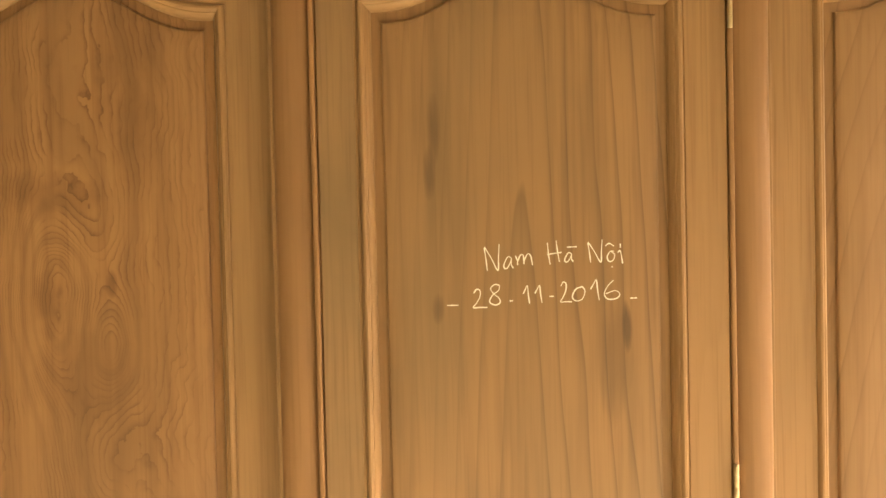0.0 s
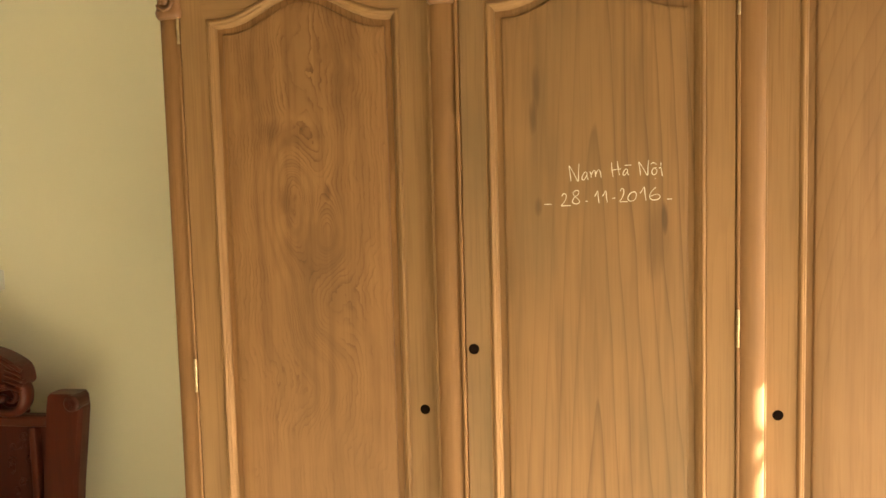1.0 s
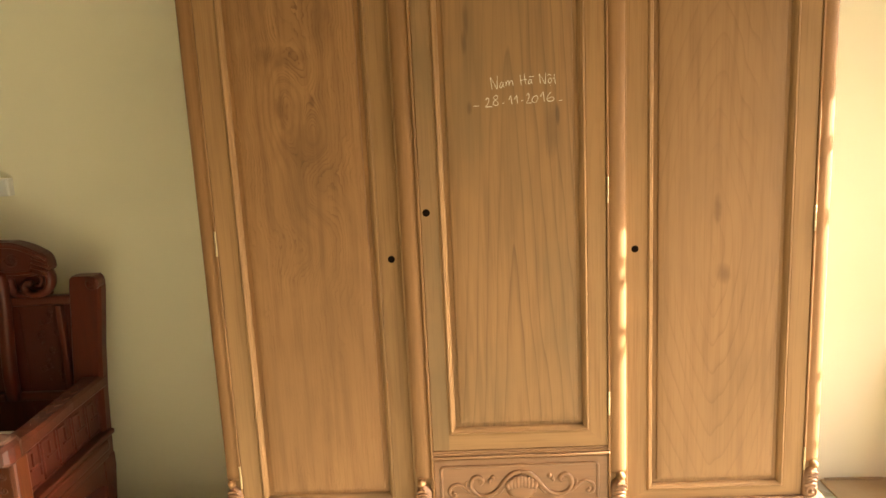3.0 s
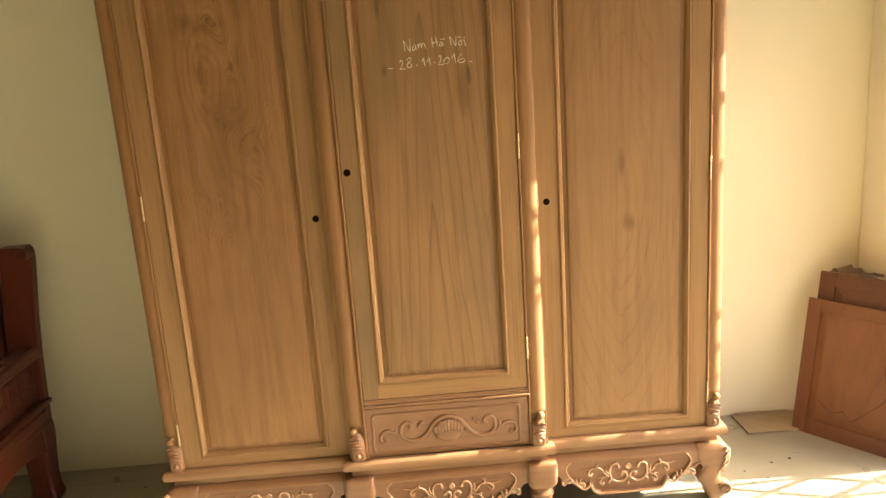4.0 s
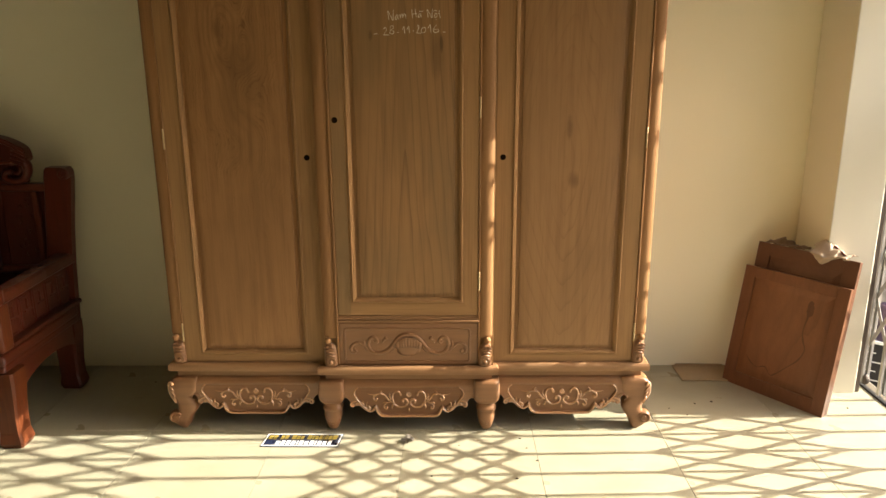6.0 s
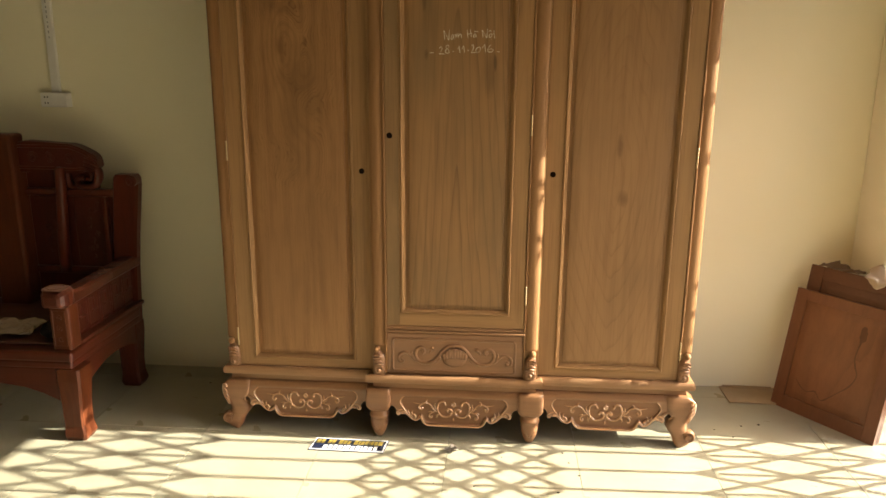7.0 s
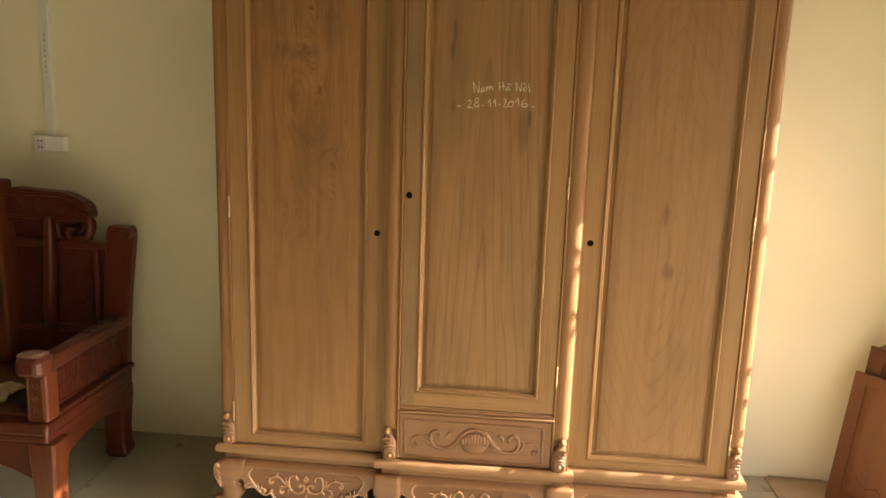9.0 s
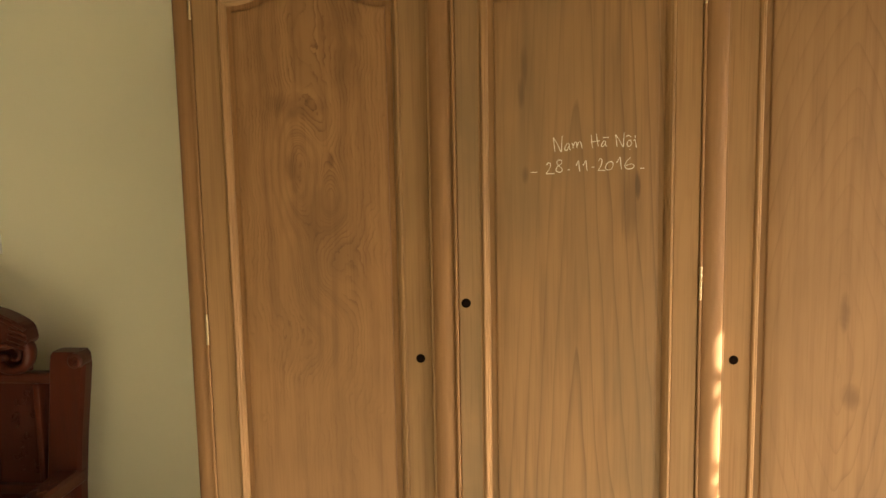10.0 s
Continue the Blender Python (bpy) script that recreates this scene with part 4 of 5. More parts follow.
corner_foot(-1)
corner_foot(1)
for x in (-0.88, 0.88):
    part("foot", lathe([(0.03, 0.222), (0.034, 0.14), (0.028, 0.06), (0.02, 0.0)], x, 0.52, None, 14), wood_carved, wardrobe, "plain turned rear foot")
part("side_apron", box(-0.93, -0.912, 0.06, 0.55, 0.14, 0.222, 0.003), wood_carved, wardrobe)
part("side_apron", box(0.912, 0.93, 0.06, 0.55, 0.14, 0.222, 0.003), wood_carved, wardrobe)
# crown
part("frieze", box(-0.926, 0.926, -0.012, Y_BACK, 2.135, 2.205, 0.004), wood_h, wardrobe)
part("cornice", box(-0.965, 0.965, -0.06, Y_BACK, 2.206, 2.26, 0.016, None, 3), wood_h, wardrobe)


# chalk writing on the middle door: each sign a few strokes in a box one wide and one high
STROKES = {
    "N": [[(0.0, 0.88), (0.10, 0.45), (0.18, 0.0)], [(0.02, 0.90), (0.45, 0.48), (0.88, 0.0), (0.94, 0.5), (1.0, 1.0)]],
    "a": [[(0.80, 0.92), (0.45, 1.0), (0.08, 0.45), (0.05, 0.10), (0.35, 0.05), (0.72, 0.55), (0.82, 0.90), (0.80, 0.35), (1.0, 0.05)]],
    "m": [[(0.0, 0.85), (0.10, 0.45), (0.12, 0.05)], [(0.12, 0.35), (0.30, 0.90), (0.46, 0.85), (0.50, 0.10)], [(0.50, 0.40), (0.72, 0.98), (0.90, 0.80), (1.0, 0.0)]],
    "H": [[(0.05, 0.92), (0.12, 0.45), (0.25, 0.0)], [(0.80, 1.0), (0.90, 0.55), (1.05, 0.10)], [(0.0, 0.42), (0.55, 0.46), (1.25, 0.50)]],
    "o": [[(0.85, 0.95), (0.40, 0.92), (0.05, 0.45), (0.25, 0.02), (0.70, 0.10), (0.92, 0.60), (0.55, 0.90)]],
    "i": [[(0.0, 0.85), (0.45, 1.0), (0.70, 0.70), (0.95, 0.0)]],
    "1": [[(0.0, 0.55), (0.35, 0.80), (0.70, 1.0), (0.82, 0.5), (1.0, 0.0)]],
    "2": [[(0.05, 0.80), (0.25, 1.0), (0.50, 0.92), (0.48, 0.60), (0.25, 0.28), (0.0, 0.03), (0.45, 0.03), (1.0, 0.02)]],
    "8": [[(0.95, 0.95), (0.55, 1.0), (0.20, 0.80), (0.45, 0.55), (0.90, 0.32), (0.95, 0.10), (0.55, 0.0), (0.10, 0.16), (0.35, 0.48), (0.85, 0.70), (0.95, 0.92)]],
    "0": [[(0.75, 0.95), (0.30, 0.80), (0.02, 0.30), (0.30, 0.02), (0.80, 0.15), (1.0, 0.65), (0.80, 0.95), (0.62, 0.90)]],
    "6": [[(0.62, 1.0), (0.25, 0.70), (0.03, 0.30), (0.25, 0.02), (0.80, 0.05), (1.0, 0.28), (0.70, 0.45), (0.12, 0.30)]],
    "-": [[(0.0, 0.45), (0.5, 0.5), (1.0, 0.55)]],
    "^": [[(0.0, 0.2), (0.45, 1.0), (1.0, 0.1)]],
    "'": [[(0.5, 1.0), (0.55, 0.5), (0.45, 0.0)]],
    ".": [[(0.3, 0.5), (0.5, 0.5), (0.7, 0.5)]],
}
note = thing("chalk_note", (0.04, Y_MID, 1.53), "handwritten white chalk note and date on the middle door", "writing")
CHALK_Y = Y_MID + 0.0026


def chalk_sign(sign, x, z, w, h):
    """One handwritten sign with its lower left corner at x, z."""
    for k, stroke in enumerate(STROKES[sign]):
        pts = smooth_line([(x + a * w, CHALK_Y, z + b * h) for a, b in stroke], 6)
        press = lambda t, q=k + x * 90: 0.00072 + 0.00022 * math.sin(9 * t + q)
        part("chalk_stroke", sweep(pts, press, None, 6, 0.5), chalk, note)


CHALK_X, CHALK_Z, CHALK_UNIT = -0.1136, 1.6453, 0.000249
for sign, x, y, w, h in (("N", 265, 240, 80, 140), ("a", 366, 230, 52, 64), ("m", 430, 212, 90, 62), ("H", 598, 206, 62, 126), ("a", 690, 194, 46, 50), ("-", 702, 118, 52, 10), ("N", 815, 195, 76, 120),
                         ("o", 914, 190, 46, 58), ("^", 905, 110, 46, 16), (".", 934, 222, 16, 8), ("i", 972, 200, 27, 68), ("'", 982, 116, 6, 22),
                         ("-", 65, 430, 60, 8), ("2", 205, 440, 75, 100), ("8", 286, 424, 64, 110), ("-", 397, 404, 19, 6), ("1", 472, 416, 33, 96), ("1", 534, 411, 37, 92), ("-", 610, 379, 25, 6), ("2", 670, 408, 60, 108), ("0", 731, 402, 69, 80),
                         ("1", 830, 397, 45, 108), ("6", 900, 392, 84, 102), ("-", 1040, 388, 35, 8)):
    chalk_sign(sign, CHALK_X + (x - 0.023 * y) * CHALK_UNIT, CHALK_Z - (y + 0.023 * x) * CHALK_UNIT, w * CHALK_UNIT, h * CHALK_UNIT)

# ---------------------------------------------------------------- the red bench
bench = thing("bench", (-2.45, 0.16, 0), "dark red lacquered carved wooden bench beside the wardrobe", "bench")
BX0, BX1 = -3.40, -1.50
part("seat_frame", box(BX0 - 0.004, BX1 + 0.004, -0.19, 0.385, 0.345, 0.388, 0.010), rosewood_h, bench)
part("seat_moulding", box(BX0 + 0.006, BX1 - 0.006, -0.178, 0.392, 0.312, 0.3445, 0.008), rosewood_h, bench)
part("seat_board", box(BX0 + 0.07, BX1 - 0.07, -0.12, 0.44, 0.389, 0.396, 0.002), rosewood_dusty, bench, "dusty seat board")


def shaped_rail(x0, x1, y0, y1):
    n = 24
    low = []
    for k in range(n + 1):
        u = k / n
        e = min(u, 1 - u) * (x1 - x0)
        low.append((x0 + (x1 - x0) * u, 0.165 + 0.078 * min(1, e / 0.17) ** 0.55 + 0.012 * math.sin(u * math.pi * 6)))
    return prism(low + [(x1, 0.311), (x0, 0.311)], y0, y1, None, 0.004)


part("front_apron", shaped_rail(BX0 + 0.07, BX1 - 0.07, -0.168, -0.14), rosewood_h, bench)
for x in (BX0 + 0.014, BX1 - 0.044):
    bm = bmesh.new()
    n = 16
    low = [(-0.1 + 0.52 * k / n, 0.165 + 0.088 * math.sin(math.pi * k / n) ** 0.55) for k in range(n + 1)]
    prism([(a, z) for a, z in low] + [(0.42, 0.311), (-0.1, 0.311)], x, x + 0.03, bm, 0.003)
    bm.transform(Matrix(((0, 1, 0, 0), (1, 0, 0, 0), (0, 0, 1, 0), (0, 0, 0, 1))))
    part("side_apron", bm, rosewood_h, bench)


def bench_leg(cx, cy, s, thick=1.0):
    """A square leg that bows and thickens towards the ground."""
    bm = bmesh.new()
    rows = []
    for z, w, dx in ((0.311, 0.050, 0.0), (0.26, 0.050, 0.0), (0.20, 0.046, 0.001), (0.12, 0.042, 0.003), (0.06, 0.042, 0.002), (0.035, 0.046, 0.0), (0.018, 0.048, -0.001), (0.0, 0.041, 0.0)):
        rows.append([bm.verts.new((cx - s * dx + a * w + (b * 0), cy + c * w * thick, z)) for a, c, b in ((-1, -0.82, 0), (-0.82, -1, 0), (0.82, -1, 0), (1, -0.82, 0), (1, 0.82, 0), (0.82, 1, 0), (-0.82, 1, 0), (-1, 0.82, 0))])
    for p, q in zip(rows, rows[1:]):
        for k in range(8):
            bm.faces.new((p[k], p[(k + 1) % 8], q[(k + 1) % 8], q[k]))
    bm.faces.new(rows[0])
    bm.faces.new(rows[-1])
    return bm


for cx, s in ((-1.530, 1), (-3.37, -1)):
    for cy in (-0.132, 0.394):
        part("leg", bench_leg(cx - s * (0.03 if cy > 0 else 0), cy, s, 0.95 if cy > 0 else 1.0), rosewood if cy > 0 else rosewood_light, bench)


def bench_end(s, x):
    """Armrest, its post and fretted side at one end; s points outwards."""
    X = lambda a: x + s * a
    lo, hi = sorted((X(-0.080), X(0.000)))
    post = part("arm_post", box(lo, hi, -0.172, -0.096, 0.389, 0.580, 0.010), rosewood_light, bench)
    rim = [(lo + 0.014, -0.1725, 0.41), (hi - 0.014, -0.1725, 0.41), (hi - 0.014, -0.1725, 0.555), (lo + 0.014, -0.1725, 0.555)]
    part("carved_border", sweep(rim, 0.0026, None, 5, 0.8, True), rosewood_light, post)
    for k, z in enumerate((0.435, 0.482, 0.528)):
        part("carved_scroll", sweep(spiral((lo + hi) / 2, z, -0.1725, 0.014, 0.003, 120 * k, 120 * k + 480, 16), 0.0024, None, 5), rosewood_light, post)
    lo, hi = sorted((X(-0.095), X(0.012)))
    bm = bmesh.new()
    rows = []
    # a drum-shaped end over the post, then a slimmer arm
    for y, z, h, w in ((-0.250, 0.618, 0.016, 0.024), (-0.245, 0.619, 0.026, 0.037), (-0.233, 0.620, 0.033, 0.047), (-0.212, 0.621, 0.036, 0.053), (-0.185, 0.622, 0.036, 0.053), (-0.164, 0.623, 0.034, 0.047),
                       (-0.150, 0.606, 0.028, 0.039), (-0.05, 0.598, 0.024, 0.036), (0.20, 0.594, 0.023, 0.036), (0.34, 0.597, 0.024, 0.039), (0.44, 0.600, 0.025, 0.042)):
        c = X(-0.045 + 0.030 * min(1.0, max(0.0, (0.2 - y) / 0.4)))
        rows.append([bm.verts.new((c + a * w, y, z + b * h)) for a, b in ((-1, -0.7), (-0.8, -1), (0.8, -1), (1, -0.7), (1, 0.6), (0.75, 1), (-0.75, 1), (-1, 0.6))])
    for p, q in zip(rows, rows[1:]):
        for k in range(8):
            bm.faces.new((p[k], p[(k + 1) % 8], q[(k + 1) % 8], q[k]))
    bm.faces.new(rows[0])
    bm.faces.new(rows[-1])
    arm = part("armrest", bm, rosewood_h, bench, "broad armrest with carved top")
    cap = loft([(0.6572, X(-0.016), -0.203, 0.047, 0.040), (0.6600, X(-0.016), -0.203, 0.045, 0.038), (0.6615, X(-0.016), -0.203, 0.040, 0.033)], 3.5, 24)
    part("arm_cap", cap, worn_red, arm, "worn pale top of the arm end")
    bm = sweep([(X(-0.016) + 0.034 * math.cos(t), -0.203 + 0.03 * math.sin(t), 0.662) for t in (k * math.pi / 6 for k in range(12))], 0.003, None, 6, 1, True, (0, 0, 1))
    part("arm_carving", bm, worn_red, arm, "worn carved ring on the armrest")
    for k in range(9):
        y = -0.13 + k * 0.055
        sh = 0.030 * min(1.0, max(0.0, (0.2 - y) / 0.4))
        bm = sweep([(X(-0.072 + sh), y, 0.619), (X(-0.056 + sh), y + 0.02, 0.620), (X(-0.040 + sh), y - 0.01, 0.620), (X(-0.026 + sh), y + 0.015, 0.619)], 0.0025, None, 5, 1, False, (0, 0, 1))
        part("carved_line", bm, worn_red, arm)
    # fret between seat and arm
    lo, hi = sorted((X(-0.052), X(-0.036)))
    part("side_panel", box(lo, hi, -0.10, 0.42, 0.389, 0.574, 0.001), rosewood_dark, bench)
    lo, hi = sorted((X(-0.040), X(-0.031)))
    for k in range(5):
        y = -0.075 + k * 0.098
        for a0, a1, b0, b1 in ((0, 0.075, 0.415, 0.424), (0, 0.009, 0.4245, 0.5355), (0.03, 0.0825, 0.475, 0.484), (0.083, 0.092, 0.44, 0.55), (0, 0.05, 0.536, 0.545), (0.0455, 0.0545, 0.485, 0.53)):
            part("fret_bar", box(lo, hi, y + a0, y + a1, b0, b1, 0.0025), rosewood_dark, bench)
    lo, hi = sorted((X(-0.07), X(0.0)))
    part("side_rail", box(lo, hi, -0.10, 0.44, 0.3885, 0.408, 0.006), rosewood_h, bench)
    # back post, curving out at the head and rolled over
    bm = bmesh.new()
    rows = []
    for z, dx, dy, w in ((0.30, -0.085, 0.0, 0.052), (0.42, -0.082, 0.002, 0.054), (0.56, -0.078, 0.006, 0.056), (0.72, -0.066, 0.012, 0.056), (0.86, -0.052, 0.016, 0.058), (0.95, -0.044, 0.018, 0.060), (0.985, -0.042, 0.018, 0.056), (0.997, -0.042, 0.018, 0.046)):
        rows.append([bm.verts.new((X(dx) + a * w, 0.478 + dy + b * 0.030, z)) for a, b in ((-1, -0.6), (-0.85, -1), (0.85, -1), (1, -0.6), (1, 0.6), (0.85, 1), (-0.85, 1), (-1, 0.6))])
    for p, q in zip(rows, rows[1:]):
        for k in range(8):
            bm.faces.new((p[k], p[(k + 1) % 8], q[(k + 1) % 8], q[k]))
    bm.faces.new(rows[0])
    bm.faces.new(rows[-1])
    post = part("back_post", bm, rosewood, bench)
    bm = lathe([(0.020, 0), (0.025, 0.004), (0.025, 0.056), (0.020, 0.060)], 0, 0, None, 18)
    bm.transform(Matrix.Translation((X(-0.004), 0.509, 0.972)) @ Matrix.Rotation(radians(90), 4, "X"))
    sweep(spiral(X(-0.004), 0.972, 0.4485, 0.019, 0.003, 0, 560, 20), 0.0028, bm, 6)
    part("rolled_head", bm, rosewood, post, "rolled head of a back post")


bench_end(1, BX1)
bench_end(-1, BX0)
part("back_rail", box(BX0 + 0.13, BX1 - 0.13, 0.470, 0.515, 0.525, 0.558, 0.008), rosewood_h, bench)
for x0, x1 in ((BX0 + 0.10, -2.83), (-2.07, BX1 - 0.10)):
    part("top_rail", box(x0, x1, 0.468, 0.515, 0.893, 0.928, 0.010), rosewood_h, bench)
for x0, x1, z1 in ((BX0 + 0.12, -3.091, 0.90), (-3.089, -2.88, 1.03), (-2.02, -1.811, 1.03), (-1.809, BX1 - 0.12, 0.90)):
    pan = part("back_panel", box(x0, x1, 0.494, 0.504, 0.40, z1, 0.001), rosewood_dark, bench)
    rnd = random.Random(int(x0 * 100))
    for k in range(14):
        px, pz = x0 + (x1 - x0) * rnd.uniform(0.3, 0.7), rnd.uniform(0.60, 0.86)
        bm = sweep(spiral(px, pz, 0.493, rnd.uniform(0.012, 0.022), 0.003, rnd.uniform(0, 360), rnd.uniform(400, 700), 12), 0.0032, None, 5)
        part("carved_scroll", bm, rosewood_dark, pan)
for x in (-1.83, -3.07):
    stile = loft([(0.540, x - 0.034, 0.468, 0.024, 0.024), (0.64, x - 0.033, 0.464, 0.0235, 0.024), (0.76, x - 0.022, 0.460, 0.0225, 0.024), (0.88, x - 0.008, 0.452, 0.021, 0.024), (0.97, x + 0.004, 0.440, 0.0195, 0.024), (1.012, x + 0.008, 0.434, 0.0190, 0.022),
                  (1.026, x + 0.008, 0.434, 0.0160, 0.018), (1.032, x + 0.008, 0.434, 0.0090, 0.011)], 3.0, 20)
    part("back_stile", stile, rosewood, bench, "bowed stile with a rounded head", True)
for x in (-1.651, -3.249):
    part("back_stile", box(x - 0.011, x + 0.011, 0.468, 0.512, 0.559, 0.892, 0.005), rosewood, bench)
for x in (-2.09, -2.81):
    part("tall_post", box(x - 0.075, x + 0.075, 0.40, 0.50, 0.380, 1.178, 0.014), rosewood_light, bench, "tall flat board of the raised bench back")
part("middle_panel", box(-2.735, -2.165, 0.455, 0.478, 0.40, 1.14, 0.004), rosewood_dark, bench)
# crest with a scrolled end
for s, x in ((1, -1.641), (-1, -3.259)):
    pts = [(-0.014, 1.030), (-0.002, 1.040), (0.0, 1.055), (-0.012, 1.092), (-0.060, 1.122), (-0.112, 1.141), (-0.16, 1.145), (-0.40, 1.146), (-0.40, 1.020), (-0.26, 1.020), (-0.205, 1.016), (-0.150, 1.012), (-0.060, 1.018)]
    out = [(x + s * p.x, p.z) for p in smooth_line([(a, 0, z) for a, z in pts], 3)]
    crest = part("crest", prism(out if s < 0 else out[::-1], 0.446, 0.505, None, 0.012), rosewood_dark, bench, "carved crest rail with scrolled end")
    part("crest_bead", sweep(smooth_line([(x + s * a, 0.446, z) for a, z in ((-0.39, 1.132), (-0.16, 1.131), (-0.115, 1.127), (-0.066, 1.109), (-0.026, 1.084))], 5), 0.0075, None, 8, 0.8), rosewood, crest, "", True)
    part("crest_bead", sweep(smooth_line([(x + s * a, 0.446, z) for a, z in ((-0.39, 1.036), (-0.20, 1.034), (-0.13, 1.030), (-0.06, 1.034))], 5), 0.0065, None, 8, 0.8), rosewood, crest, "", True)
    hook = smooth_line([(x + s * a, 0.470, z) for a, z in ((-0.022, 1.040), (-0.010, 1.012), (-0.014, 0.980), (-0.034, 0.956), (-0.068, 0.947), (-0.100, 0.954), (-0.112, 0.974), (-0.100, 0.990), (-0.082, 0.986))], 6)
    part("crest_scroll", sweep(hook, lambda t: 0.018 - 0.007 * t, None, 10, 1.6), rosewood, crest, "open scroll under the crest end", True)
    part("crest_scroll", sweep(smooth_line([(x + s * a, 0.468, z) for a, z in ((-0.050, 1.020), (-0.040, 1.000), (-0.052, 0.982), (-0.068, 0.984))], 5), 0.0075, None, 8, 1.4), rosewood_dark, crest, "", True)
    lo, hi = sorted((x - s * 0.158, x - s * 0.022))
    part("crest_back", box(lo, hi, 0.488, 0.500, 0.940, 1.028, 0.003), rosewood_dark, crest)
    part("crest_bracket", sweep(smooth_line([(x + s * a, 0.475, z) for a, z in ((-0.100, 0.944), (-0.140, 0.946), (-0.158, 0.965), (-0.164, 1.015))], 5), 0.013, None, 8, 1.4), rosewood_dark, crest, "", True)
    for k in range(5):
        # notched end of the crest
        bm = sweep(smooth_line([(x + s * (-0.052 - 0.004 * k), 0.445, 1.100 - 0.016 * k), (x + s * (-0.026 - 0.001 * k), 0.443, 1.094 - 0.017 * k), (x + s * (-0.004 - 0.001 * abs(k - 2)), 0.449, 1.078 - 0.015 * k)], 4), lambda t: 0.0030 + 0.0036 * t, None, 7)
        part("crest_ridge", bm, rosewood, crest, "", True)
    for k in range(3):
        part("carved_scroll", sweep(spiral(x - s * (0.30 - 0.085 * k), 1.082, 0.4455, 0.026, 0.004, 90 * k, 90 * k + 560, 26), 0.0042, None, 6), rosewood_dark, crest, "", True)

# the whole back stands on the rear legs, a little forward of the wall
BACK_PARTS = {"back_post", "back_rail", "top_rail", "back_panel", "back_stile", "tall_post", "middle_panel"}
for ob in bench.children:
    kind_of = ob.name.split(".")[0]
    if kind_of in BACK_PARTS:
        ob.location += Vector((0.012, -0.050, 0.005))
    elif kind_of == "crest":
        ob.location += Vector((0.003, -0.050, -0.004))

solid("crumpled_paper", crumple(-1.86, 0.02, 0.412, 0.24, 0.16, 0.022, 2.3), paper, "crumpled sheet of pale paper on the bench seat", "paper")
bm = ball((-1.655, -0.03, 0.431), 0.036, None, (1.25, 2.0, 0.95), 18, 12)
for v in bm.verts:
    v.co += Vector((0, 0, 1)) * 0.012 * noise.noise(v.co * 40)
solid("rag", bm, rag, "dark crumpled rag on the bench seat", "rag", smooth=True)

# ---------------------------------------------------------------- wall socket and cable duct
socket = thing("wall_socket", (-1.912, Y_N, 1.29), "white surface-mounted wall socket under a cable duct", "socket")
part("socket_box", box(-1.980, -1.846, Y_N - 0.036, Y_N, 1.290, 1.356, 0.004), plastic, socket)
part("face_plate", box(-1.976, -1.850, Y_N - 0.041, Y_N - 0.0365, 1.293, 1.353, 0.002), plastic, socket)
part("outlet_module", box(-1.972, -1.918, Y_N - 0.044, Y_N - 0.0415, 1.299, 1.347, 0.002), plastic, socket)
for dx in (-1.953, -1.939):
    for z in (1.309, 1.336):
        part("slot", box(dx - 0.0022, dx + 0.0022, Y_N - 0.0452, Y_N - 0.0442, z - 0.004, z + 0.004), hole_black, socket)
duct = thing("cable_duct", (-1.912, Y_N, 1.357), "white plastic cable duct running up the wall", "cable duct")
part("duct_body", box(-1.932, -1.892, Y_N - 0.016, Y_N, 1.357, TOP - 0.004, 0.002), plastic, duct)
part("duct_lid", box(-1.930, -1.894, Y_N - 0.019, Y_N - 0.0165, 1.358, TOP - 0.006, 0.001), plastic, duct)
bm = bmesh.new()
for k in range(9):
    box(-1.9145, -1.9095, Y_N - 0.0198, Y_N - 0.0191, 1.60 + k * 0.022, 1.60 + k * 0.022 + (0.012 if k % 3 else 0.008), 0, bm)
part("print", bm, plastic_grey, duct, "faint row of printed marks")

# ---------------------------------------------------------------- boards leaning by the pillar
BOARD_AT, BOARD_WAY = Vector((1.428, 0.452, 0.0)), Vector((0.279, -0.377, 0)).normalized()
BOARD_IN = Vector((-BOARD_WAY.y, BOARD_WAY.x, 0))


def board_frame(back):
    """A frame of axes for a leaning board: x along its foot, y away from the viewer, z up its face."""
    up = (Vector((0, 0, 0.538)) + BOARD_IN * 0.105).normalized()
    out = BOARD_WAY.cross(up) * -1
    o = BOARD_AT + BOARD_IN * back
    m = Matrix((BOARD_WAY, out if out.dot(BOARD_IN) > 0 else -out, up)).transposed().to_4x4()
    m.translation = o
    return m


